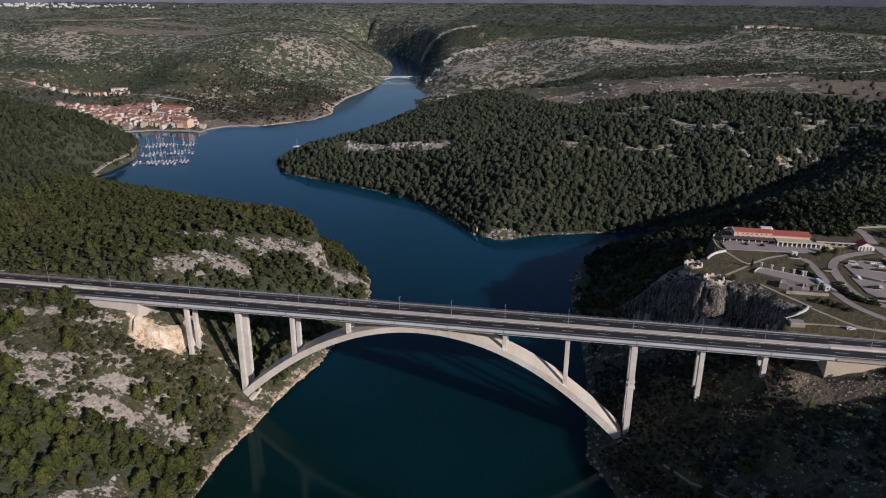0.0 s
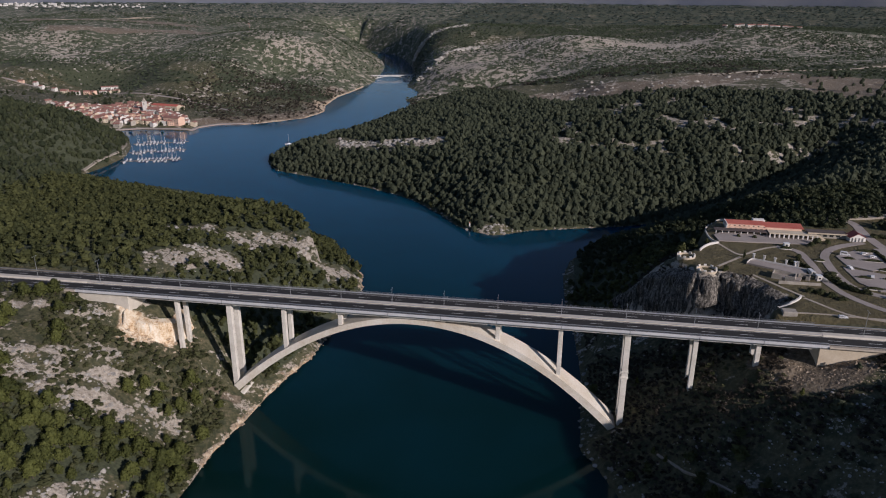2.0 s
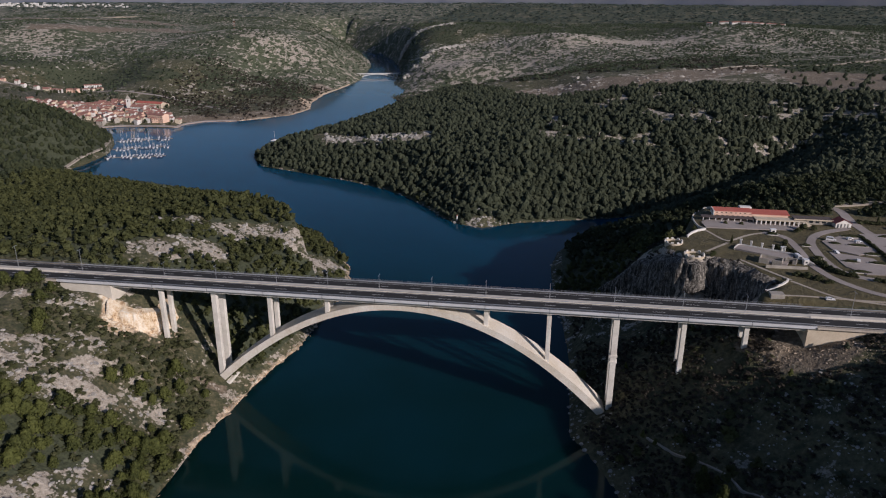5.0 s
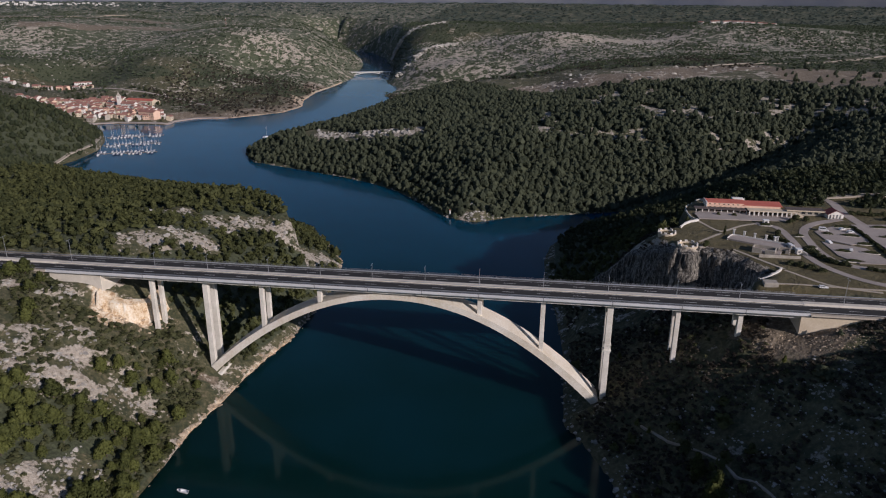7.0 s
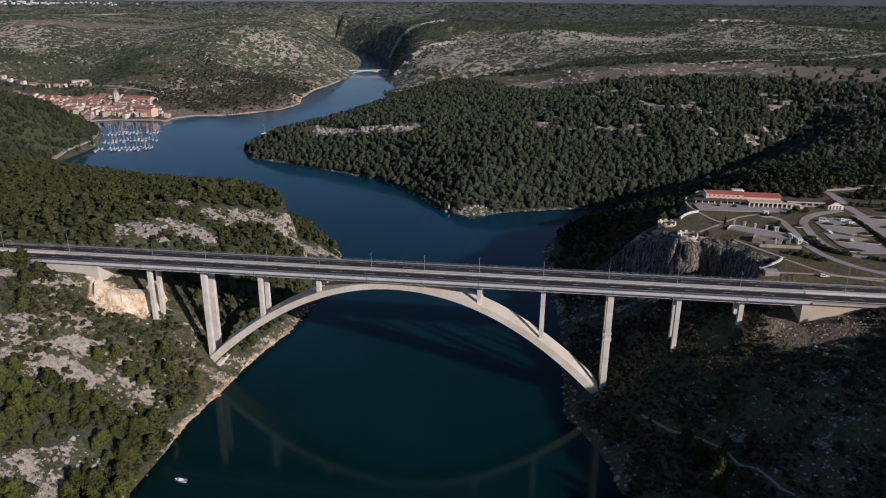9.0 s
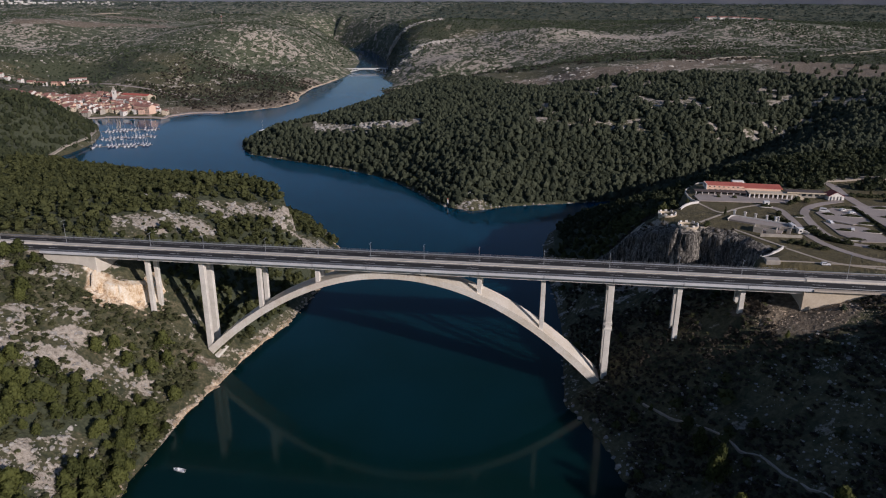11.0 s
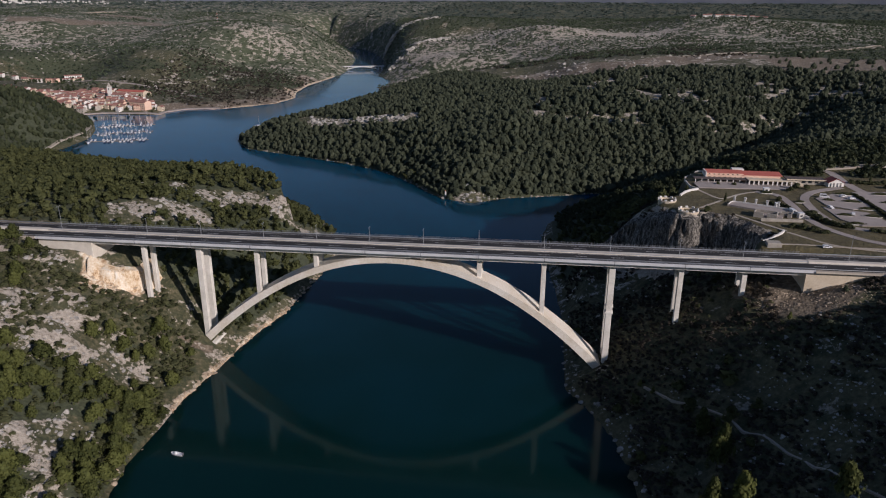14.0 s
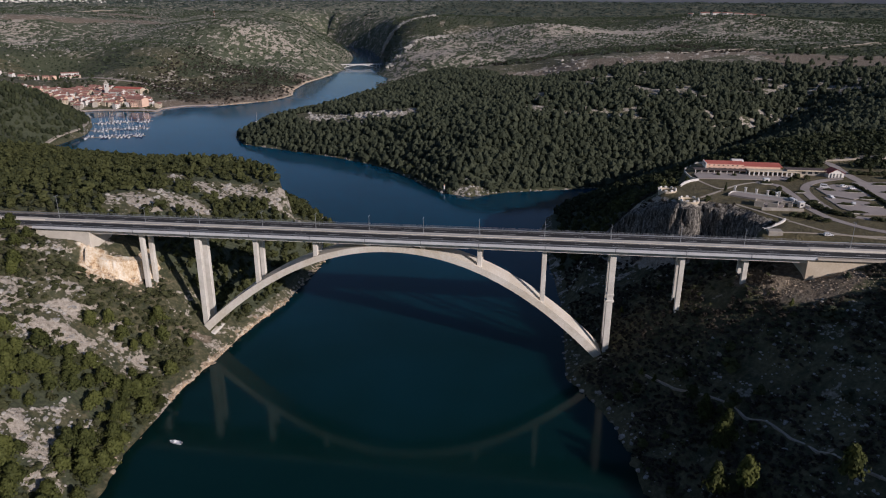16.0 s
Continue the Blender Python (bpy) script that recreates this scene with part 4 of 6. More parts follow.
def forest(name, label, x, y, templates, tall, seed, wide=1.0, trunk=False, leaf=PINE):
    r = np.random.RandomState(seed)
    z = ground_z(x, y)
    V, T, W, n = [], [], [], 0
    size = tall * (0.62 + 0.62 * r.rand(len(x)) ** 1.3)
    girth = size * wide * (0.8 + 0.45 * r.rand(len(x)))
    turn, tint, kind = r.rand(len(x)) * 6.283, r.rand(len(x)), r.randint(len(templates), size=len(x))
    sets = [(t, kind == k) for k, t in enumerate(templates)]
    if trunk:
        sets.append((trunk_template(), np.ones(len(x), bool)))
    for (tv, tt), sel in sets:
        m = sel.sum()
        if not m:
            continue
        c, s = np.cos(turn[sel])[:, None], np.sin(turn[sel])[:, None]
        vx = (tv[:, 0] * c - tv[:, 1] * s) * girth[sel, None] + x[sel, None]
        vy = (tv[:, 0] * s + tv[:, 1] * c) * girth[sel, None] + y[sel, None]
        vz = tv[:, 2] * size[sel, None] + z[sel, None] - 0.12 * tall
        V.append(np.stack([vx, vy, vz], -1).reshape(-1, 3))
        T.append((tt[None] + (np.arange(m) * len(tv))[:, None, None] + n).reshape(-1, 3))
        W.append(np.repeat(tint[sel], len(tv))); n += m * len(tv)
    ob = triangles(name, np.concatenate(V), np.concatenate(T), leaf, {"tint": np.concatenate(W)})
    return tagged(ob, label, "forest", kind="stuff")


NEAR = [pine_template(k, 13, 650, 0.060, 0.60, 0.62) for k in range(6)]
MID = [pine_template(20 + k, 4, 40, 0.150, 0.92, 0.26) for k in range(6)]
THIN = [cone_template(50 + k, 20, 0.15) for k in range(8)]
FAR = [pine_template(40 + k, 1, 9, 0.30) for k in range(4)]
BUSH = [pine_template(60 + k, 2, 26, 0.22) for k in range(4)]
TWIGGY = [pine_template(80 + k, 3, 36, 0.15, 0.62, 0.5) for k in range(5)]
TRACK = [(196, -150), (184, -128), (173.5, -107.6), (162, -82), (150, -62), (136, -46), (124, -31)]

# pines that stand singly on the west bank below the bridge
px, py = scatter(-235, -84, -170, -14, 5.6, 11, lambda x, y: (outcrop(x, y) < 0.3) & (segment_distance(x, y, CUT_EDGE) > 22) & (np.hypot(x + 128, y + 14) > 12))
order = np.argsort(px * -1 - 0.3 * py)
rest_x, rest_y = px[order[290:]], py[order[290:]]
px, py = px[order[:290]], py[order[:290]]
rr = np.random.RandomState(12)
kinds = []
for k in range(6):
    tv, tt = NEAR[k]
    crown = triangles("crown", tv, tt, PINE, {"tint": np.full(len(tv), 0.15 + 0.14 * k)})
    kinds.append(crown.data)
    bpy.data.objects.remove(crown)
tv, tt = trunk_template()
stem = triangles("trunk", tv, tt, BARK)
stem_mesh = stem.data
bpy.data.objects.remove(stem)
for x, y, z in zip(px, py, ground_z(px, py)):
    tall = 6.0 + 6.0 * rr.rand()
    girth = tall * (0.85 + 0.35 * rr.rand())
    tree = tagged(new("pine_tree"), "green pine on the stony west bank" if tall > 7 else "small bushy pine among limestone on the bank", "tree", "pines on the west bank")
    tree.location, tree.rotation_euler, tree.scale = (x, y, z - 0.5), (0, 0, rr.rand() * 6.28), (girth, girth, tall)
    for name, me in (("trunk", stem_mesh), ("crown", kinds[rr.randint(6)])):
        ob = new(name, me)
        ob.parent = tree

# pines that stand out on the shaded east slope
EAST_PINES = [(142.3, -69.2), (144.2, -88.6), (146.5, -86.0), (138.0, -111.2), (147.3, -114.1), (138.2, 38.1), (183.2, -28.8), (122.2, -30.8), (127.0, -37.0), (174.3, -125.4), (117.5, 22.0)]
for (x, y) in EAST_PINES:
    tall = 14.5 + 3.5 * rr.rand() if x > 130 and y < -60 else 5.0
    tree = tagged(new("pine_tree"), "tall green pine among bare scrub on the east slope", "tree", "pines on the east slope")
    tree.location, tree.rotation_euler, tree.scale = (x, y, float(ground_z(x, y)) - 0.5), (0, 0, rr.rand() * 6.28), (tall * 0.62, tall * 0.62, tall)
    for name, me in (("trunk", stem_mesh), ("crown", kinds[rr.randint(6)])):
        ob = new(name, me)
        ob.parent = tree

if len(rest_x):
    forest("pine_wood_of_west_bank", "green pines on the stony west bank", rest_x, rest_y, NEAR, 8.0, 13, 1.2)
px, py = scatter(-470, 178, -260, 400, 5.4, 1, lambda x, y: ((x < -60) & ((y < -170) | (y > -14) | (x < -235))) | ((x > 80) & (y < 205)))
forest("pine_wood_of_gorge", "dense dark green pine wood on the gorge slopes", px, py, MID, 7.6, 2, 1.1, leaf=SLOPE_PINE)
px, py = scatter(178, 420, -420, 14, 8.0, 21, lambda x, y: x > 178)
forest("pine_wood_of_east_slope", "scattered dark pines on the shaded east slope", px, py, MID, 7.0, 22, 1.2, leaf=DARK_PINE)
px, py = scatter(-345, 760, 162, 960, 5.5, 3, lambda x, y: (x > -345) & (x < 240 + 0.65 * y) & (y > 300))
forest("pine_wood_of_peninsula", "dense dark green pine wood covering the headland", px, py, THIN, 8.8, 4, 1.22, leaf=DARK_PINE)
px, py = scatter(90, 440, 162, 301, 5.0, 14, lambda x, y: (y > 195) | (x > 178))
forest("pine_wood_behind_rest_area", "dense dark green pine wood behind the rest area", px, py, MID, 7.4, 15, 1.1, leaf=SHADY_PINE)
px, py = scatter(-1000, -470, 100, 760, 7.2, 5, lambda x, y: x < -470)
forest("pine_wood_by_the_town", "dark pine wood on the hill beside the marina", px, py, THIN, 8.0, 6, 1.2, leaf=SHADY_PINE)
px, py = scatter(-1900, 1500, 900, 2300, 9.0, 7, lambda x, y: np.abs(x + 100) < 0.75 * (y + 700))
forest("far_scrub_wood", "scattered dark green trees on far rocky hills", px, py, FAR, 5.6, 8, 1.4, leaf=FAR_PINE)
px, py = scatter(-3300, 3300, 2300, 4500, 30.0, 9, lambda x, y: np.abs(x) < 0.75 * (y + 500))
forest("far_plateau_wood", "distant plateau woodland with blue haze tinted into its leaves", px, py, FAR, 8.0, 10, 2.8, leaf=HAZY_PINE)


def bushes(name, label, x0, x1, y0, y1, gap, seed, material, tall, share, keep, kinds=BUSH, clump=(22, 0.36, 0.5)):
    r = np.random.RandomState(seed)
    gx, gy = np.meshgrid(np.arange(x0, x1, gap), np.arange(y0, y1, gap))
    x, y = gx.ravel() + (r.rand(gx.size) - 0.5) * gap, gy.ravel() + (r.rand(gx.size) - 0.5) * gap
    d = shore(x, y)
    ok = (d > np.where(y < -70, 1.2, 4)) & ((np.abs(y) > 13) | ((x > 104) & (x < 184)) | ((x < -99) & (x > -150))) & ((np.abs(x - 198) > 18) | (y < -30) | (y > 0)) & (platform(x, y) < 0.1) & (r.rand(len(x)) < share * step(fbm(x, y, clump[0], seed), clump[1], clump[2])) & keep(x, y)
    ob = forest(name, label, x[ok], y[ok], kinds, tall, seed, 1.7)
    ob.data.materials[0] = material
    ob["category"] = "scrub"


bushes("scrub_of_west_bank", "low dark green scrub between limestone outcrops", -270, -84, -190, 22, 3.2, 71, SHRUB, 3.1, 0.9, lambda x, y: ((outcrop(x, y) < 0.62) | (fbm(x, y, 7, 74, 2) > 0.60)) & (segment_distance(x, y, CUT_EDGE) > 9))
bushes("scrub_of_west_shore", "dark green shrubs just above the water's edge", -135, -80, -190, -28, 2.7, 76, SHRUB, 3.0, 1.0, lambda x, y: (shore(x, y) < 18) & (shore(x, y) > np.where(y < -75, 0.8, 5)))
bushes("scrub_of_west_headland", "low green scrub on the rocky headland", -270, -84, 13, 200, 4.5, 72, SHRUB, 1.8, 0.45, lambda x, y: x < -80)
bushes("scrub_of_east_bank", "bare brownish scrub on the shaded east bank", 92, 300, -190, 120, 2.3, 73, DRY_SHRUB, 2.2, 1.0, lambda x, y: (x > 90) & (segment_distance(x, y, TRACK) > 2.5), TWIGGY, (26, 0.34, 0.46))
bushes("green_scrub_of_east_bank", "low green shrubs dotted over the shaded east bank", 92, 240, -160, 20, 5.5, 77, SHRUB, 2.4, 0.5, lambda x, y: (x > 90) & (segment_distance(x, y, TRACK) > 2.5), TWIGGY, (30, 0.40, 0.55))
bushes("scrub_of_town_shore", "brown leafless thicket on the flat shore beside the town", -720, -405, 850, 1260, 8.0, 75, DRY_SHRUB, 4.2, 0.9, lambda x, y: (y > 925) | (x > -600))
bushes("scrub_of_far_shore", "grey-brown scrub along the far shore", -345, 420, 960, 1250, 8.0, 74, DRY_SHRUB, 3.5, 0.8, lambda x, y: x > -345)


# ---- the cliff below the lookouts ----
def rock_face(line, seed, label, material=CLIFF, relief=1.0):
    """A weathered limestone wall along a line: fluted from top to bottom, hung from the plateau's edge."""
    P = []
    for (ax, ay), (bx, by) in zip(line, line[1:]):
        m = max(1, int(math.hypot(bx - ax, by - ay) / 0.8))
        P += [(ax + (bx - ax) * k / m, ay + (by - ay) * k / m) for k in range(m)]
    P = np.array(P)
    for _ in range(6):
        P[1:-1] = (P[:-2] + P[1:-1] * 2 + P[2:]) / 4
    t = np.gradient(P, axis=0)
    t /= np.linalg.norm(t, axis=1)[:, None]
    out = np.stack([t[:, 1], -t[:, 0]], 1)
    rows = 34
    s = np.arange(len(P)) * 0.8
    up = P - out * 5.0
    ztop = ground_z(up[:, 0], up[:, 1]) + 0.3 + 2.0 * (fbm(s, s * 0, 7, seed + 5, 3) - 0.5)
    low = P + out * 4.0
    zlow = np.minimum(ground_z(low[:, 0], low[:, 1]) - 2.0, ztop - 3)
    V = []
    for k in range(rows):
        f = k / (rows - 1)
        z = ztop + (zlow - ztop) * f
        flute = 5.2 * (np.abs(fbm(s, z * 0.22, 9, seed, 4) - 0.5) * 2) + 2.2 * (fbm(s, z * 0.6, 3.0, seed + 9, 3) - 0.5) + 1.0 * (fbm(s * 0.3, z, 4.0, seed + 20, 2) - 0.5)
        reach = -4.2 * (1 - min(1, f * 9)) + 0.6 + 3.4 * f + flute * relief
        q = P + out * reach[:, None]
        V.append(np.stack([q[:, 0], q[:, 1], z], -1))
    V = np.array(V).reshape(-1, 3)
    i = np.arange(rows * len(P)).reshape(rows, -1)
    Q = np.stack([i[:-1, :-1], i[1:, :-1], i[1:, 1:], i[:-1, 1:]], -1).reshape(-1, 4)
    tagged(triangles("cliff", V, Q, material), label, "cliff", kind="structure")


rock_face([(106, 116), (116, 108), (125, 101), (137, 87), (148, 71), (157, 67), (163, 74)], 140, "grey fluted limestone cliff below the stone lookouts")
rock_face([(166, 72), (172, 66), (180, 62), (185, 51), (191, 42)], 150, "grey craggy limestone scarp below the lawn")
rock_face([(-163, -11.5), (-158, -11), (-152, -10), (-146, -5.5), (-142.5, 4), (-141, 14)], 160, "raw ochre and cream rock cut beside the bridge abutment", RAW_ROCK, 0.6)


# ---- loose limestone ----
def boulders(name, label, x, y, size, seed, material):
    r = np.random.RandomState(seed)
    v0, f0 = ICO1
    V, T, n = [], [], 0
    for px_, py_, pz_, s in zip(x, y, ground_z(x, y), size):
        v = v0 * (0.65 + 0.6 * r.rand(len(v0), 1)) * s * np.array([1.0 + 0.6 * r.rand(), 1.0, 0.55 + 0.35 * r.rand()])
        a = r.rand() * 6.283
        c, k = math.cos(a), math.sin(a)
        V.append(np.stack([v[:, 0] * c - v[:, 1] * k + px_, v[:, 0] * k + v[:, 1] * c + py_, v[:, 2] + pz_], -1))
        T.append(f0 + n); n += len(v0)
    return tagged(triangles(name, np.concatenate(V), np.concatenate(T), material), label, "rocks", kind="stuff")


def along_bank(points, step_, inland, seed):
    r = np.random.RandomState(seed)
    out = []
    for (ax, ay), (bx, by) in zip(points, points[1:]):
        m = max(1, int(math.hypot(bx - ax, by - ay) / step_))
        for k in range(m):
            f = (k + r.rand()) / m
            out.append((ax + (bx - ax) * f + (r.rand() - 0.5) * inland, ay + (by - ay) * f + (r.rand() - 0.5) * inland))
    return np.array(out).T


rr = np.random.RandomState(81)
bx, by = along_bank(WEST_BANK[2:14], 0.8, 5.0, 82)
ok = (by > -70) | (rr.rand(len(bx)) < 0.06)
bx, by = bx[ok], by[ok]
boulders("bank_boulders_west", "pale ochre boulders along the water's edge", bx, by, 0.4 + 1.1 * rr.rand(len(bx)) ** 2, 83, SAND_STONE)
bx, by = along_bank(EAST_BANK[36:46], 1.7, 8.0, 84)
boulders("bank_boulders_east", "grey limestone boulders along the water's edge", bx, by, 0.4 + 1.2 * rr.rand(len(bx)) ** 2, 85, LIMESTONE)
bx, by = along_bank(EAST_BANK[15:31], 5.0, 5.0, 86)
boulders("bank_boulders_headland", "pale boulders along the headland's shore", bx, by, 0.5 + 1.2 * rr.rand(len(bx)) ** 2, 87, LIMESTONE)
gx, gy = rr.uniform(-225, -95, 9000), rr.uniform(-150, -14, 9000)
ok = rr.rand(9000) < outcrop(gx, gy) * 0.34
boulders("outcrop_stones_west", "weathered pale limestone blocks of the outcrops", gx[ok], gy[ok], 0.3 + 1.2 * rr.rand(ok.sum()) ** 3, 88, LIMESTONE)
gx, gy = rr.uniform(-200, -85, 5000), rr.uniform(40, 185, 5000)
ok = rr.rand(5000) < 0.16 * (1 - step(ridge_distance(gx, gy), 5, 18))
boulders("ridge_stones", "bare limestone blocks along the headland's ridge", gx[ok], gy[ok], 0.6 + 1.5 * rr.rand(ok.sum()) ** 2, 89, LIMESTONE)
gx, gy = rr.uniform(100, 240, 9000), rr.uniform(-150, 110, 9000)
ok = (rr.rand(9000) < np.where(gy < -10, 0.50, 0.14) * step(0.55 * fbm(gx, gy, 18, 90) + 0.45 * (1 - fbm(gx, gy, 26, 73)), 0.48, 0.58)) & (platform(gx, gy) < 0.05) & (np.abs(gy) > 13) & (shore(gx, gy) > 3)
gx, gy = np.append(gx[ok], rr.normal(190, 6, 90)), np.append(gy[ok], rr.normal(-96, 9, 90))
ok = np.ones(len(gx), bool)
boulders("east_slope_stones", "scattered grey limestone on the shaded slope", gx[ok], gy[ok], 0.2 + 0.7 * rr.rand(ok.sum()) ** 2.5, 91, LIMESTONE)
fx, fy, fs = [], [], []
for line, wide, much in FAR_ROCKS:
    for (ax, ay), (bx, by) in zip(line, line[1:]):
        m = int(math.hypot(bx - ax, by - ay) * wide * (0.010 if much < 0.45 else 0.16))
        t, off = rr.rand(m), rr.normal(size=(2, m)) * wide * (0.7 if much < 0.45 else 0.20)
        fx += list(ax + (bx - ax) * t + off[0]); fy += list(ay + (by - ay) * t + off[1])
        fs += list((1.0 if much < 0.45 else 3.0) + (2.6 if much < 0.45 else 5.5) * rr.rand(m) ** 2)
fx, fy, fs = np.array(fx), np.array(fy), np.array(fs)
ok = (shore(fx, fy) > 3) & (step(fbm(fx, fy, 45, 95, 3), 0.40, 0.55) > rr.rand(len(fx)) * 0.8)
boulders("far_crags", "pale limestone crags and ledges on the far slopes", fx[ok], fy[ok], fs[ok], 96, FAR_STONE)
t = rr.rand(240)
gx, gy = -238 + 140 * t + rr.normal(size=240) * 5, 582 - 36 * t + rr.normal(size=240) * 8
boulders("headland_crags", "long pale limestone outcrop along the headland's spine", gx, gy, 0.7 + 2.2 * rr.rand(240) ** 2, 97, LIMESTONE)
gx, gy = rr.uniform(-25, 45, 700), rr.uniform(305, 345, 700)
ok = (rr.rand(700) < 0.35 - 0.35 * step(np.hypot(gx - 8, gy - 324), 12, 30)) & (shore(gx, gy) > -1)
boulders("point_stones", "layered pale limestone at the headland's point", gx[ok], gy[ok], 0.6 + 1.6 * rr.rand(ok.sum()) ** 2, 93, LIMESTONE)
gx, gy = rr.uniform(172, 222, 900), rr.uniform(-30, -8, 900)
ok = (rr.rand(900) < 0.6) & (np.minimum(np.hypot((gx - 211) * 0.75, gy + 15.5), np.hypot((gx - 182) * 0.7, gy + 9)) < 13)
boulders("embankment_stones", "grey rubble on the embankment beside the abutment", gx[ok], gy[ok], 0.15 + 0.4 * rr.rand(ok.sum()) ** 2, 94, SAND_STONE)

gx, gy = rr.uniform(-166, -128, 1500), rr.uniform(-34, 8, 1500)
side = cut_side(gx, gy)
ok = (side > 2) & (rr.rand(1500) < 0.5 * (1 - step(side, 3, 15)))
boulders("talus", "pale broken rock lying below the raw cut", gx[ok], gy[ok], 0.2 + 0.9 * rr.rand(ok.sum()) ** 3, 98, SAND_STONE)

# ---- draped ways ----
def draped(name, points, width, material, lift=0.12, every=4.0, parent=None, closed=False):
    """A way of that width laid on the ground along a line, with a little thickness."""
    pts = []
    for (ax, ay), (bx, by) in zip(points, points[1:]):
        m = max(1, int(math.hypot(bx - ax, by - ay) / every))
        pts += [(ax + (bx - ax) * k / m, ay + (by - ay) * k / m) for k in range(m)]
    pts.append(points[-1])
    P = np.array(pts)
    for _ in range(3):                       # ease the corners
        P[1:-1] = (P[:-2] + 2 * P[1:-1] + P[2:]) / 4
    t = np.gradient(P, axis=0)
    t /= np.linalg.norm(t, axis=1)[:, None]
    nrm = np.stack([-t[:, 1], t[:, 0]], 1) * width / 2
    L, R = P + nrm, P - nrm
    z = np.maximum(ground_z(P[:, 0], P[:, 1]), np.maximum(ground_z(L[:, 0], L[:, 1]), ground_z(R[:, 0], R[:, 1]))) + lift
    n = len(P)
    verts = [(*L[i], z[i]) for i in range(n)] + [(*R[i], z[i]) for i in range(n)] + [(*L[i], z[i] - 1.0 - lift) for i in range(n)] + [(*R[i], z[i] - 1.0 - lift) for i in range(n)]
    faces = []
    for i in range(n - 1):
        faces += [[i, n + i, n + i + 1, i + 1], [2 * n + i, i, i + 1, 2 * n + i + 1], [n + i, 3 * n + i, 3 * n + i + 1, n + i + 1]]
    return mesh_object(name, verts, faces, material, parent)


def slab(name, outline, material, lift, parent=None, thick=0.6):
    """A flat paved area over the levelled ground."""
    c = np.array(outline, float)
    z = float(np.max(ground_z(c[:, 0], c[:, 1]))) + lift
    n = len(c)
    verts = [(*p, z) for p in c] + [(*p, z - thick) for p in c]
    return mesh_object(name, verts, [list(range(n))] + [[i, n + i, n + (i + 1) % n, (i + 1) % n] for i in range(n)], material, parent)


def way(*args, label="pale gravel path through the dry lawn", category="path", **kw):
    return tagged(draped(*args, **kw), label, category, kind="structure")


# ---- rest area on the east bank ----
way("service_road", [(206, 124), (218, 119), (219, 94), (218, 70), (222, 51), (229, 40), (236, 31), (262, 20)], 4.6, PAVING, label="grey asphalt service road of the rest area", category="road")
way("service_road", [(262, 140), (244, 130), (235, 121), (229, 108), (227.5, 84), (229, 64), (233, 55), (242, 50), (275, 44)], 5.0, PAVING, 0.16, label="grey asphalt loop road of the rest area", category="road")
way("service_road", [(290, 60), (278, 95), (270, 136), (269, 160), (271, 180), (266, 192), (250, 195)], 6.5, PAVING, 0.14, label="grey asphalt exit road of the rest area", category="road")
way("service_road", [(266, 192), (300, 196), (360, 200)], 5.0, GRAVEL, 0.2, label="pale gravel track behind the rest area", category="road")
for k, outline in enumerate([[(237, 111), (252, 124), (262, 122), (263, 96), (250, 88), (238, 96)], [(235, 92), (256, 84), (262, 58), (243, 57), (236, 68)], [(264, 128), (290, 132), (300, 70), (268, 60)]]):
    lot = tagged(slab("car_park", outline, PAVING, 0.10 + 0.03 * k), "grey asphalt car park with planted islands", "car park", kind="structure")
for pts in ([(171, 125), (176, 112), (180, 101), (188, 111), (199, 121), (207, 124)], [(180, 101), (171.5, 91.5), (164, 83)], [(200.5, 42.5), (207, 34), (215, 23.5), (240, 19)], [(181, 72), (188, 62), (194, 53), (201, 44)]):
    way("path", pts, 1.7, GRAVEL, 0.10)
way("path", [(186, 22.5), (206, 22.7), (230, 22.0), (300, 20)], 1.2, GRAVEL, 0.14)
slab_a = tagged(slab("forecourt", [(172, 128), (228, 131), (232, 140), (230, 152), (180, 152), (171, 140)], PAVING, 0.08), "pale paved forecourt of the restaurant", "forecourt", kind="structure")


def gable_house(name, w, d, h, pitch, wall, roof, label, category, windows=True):
    """A house round its own origin: walls with gables along x, a thick tiled roof, windows and a door."""
    top = tagged(new(name), label, category)
    r = pitch * d / 2
    v = [(-w / 2, -d / 2, -2), (w / 2, -d / 2, -2), (w / 2, d / 2, -2), (-w / 2, d / 2, -2), (-w / 2, -d / 2, h), (w / 2, -d / 2, h), (w / 2, d / 2, h), (-w / 2, d / 2, h), (-w / 2, 0, h + r), (w / 2, 0, h + r)]
    wall_ob = mesh_object("wall", v, [[0, 1, 5, 4], [1, 2, 6, 9, 5], [2, 3, 7, 6], [3, 0, 4, 8, 7], [4, 5, 9, 8], [6, 7, 8, 9]], wall, top)
    o, t = 0.45, 0.22
    y1, z1 = d / 2 + o, h - pitch * o
    sec = [(-y1, z1 + 0.05), (0, h + r + 0.05), (y1, z1 + 0.05), (y1, z1 + t + 0.05), (0, h + r + t + 0.05), (-y1, z1 + t + 0.05)]
    vs = [(x, y, z) for x in (-w / 2 - o, w / 2 + o) for y, z in sec]
    mesh_object("roof", vs, [[i, (i + 1) % 6, 6 + (i + 1) % 6, 6 + i] for i in range(6)] + [[5, 4, 1, 0], [4, 3, 2, 1], [6, 7, 10, 11], [7, 8, 9, 10]], roof, top)
    if windows:
        for x in np.linspace(-w / 2 + 1.6, w / 2 - 1.6, max(2, int(w / 3.2))):
            for z in np.arange(1.2, h - 1.2, 2.8):
                bm = bmesh.new()
                box(bm, x - 0.5, x + 0.5, -d / 2 - 0.03, -d / 2 + 0.2, z, z + 1.3)
                part("window", bm, GLASS, wall_ob)
    return top


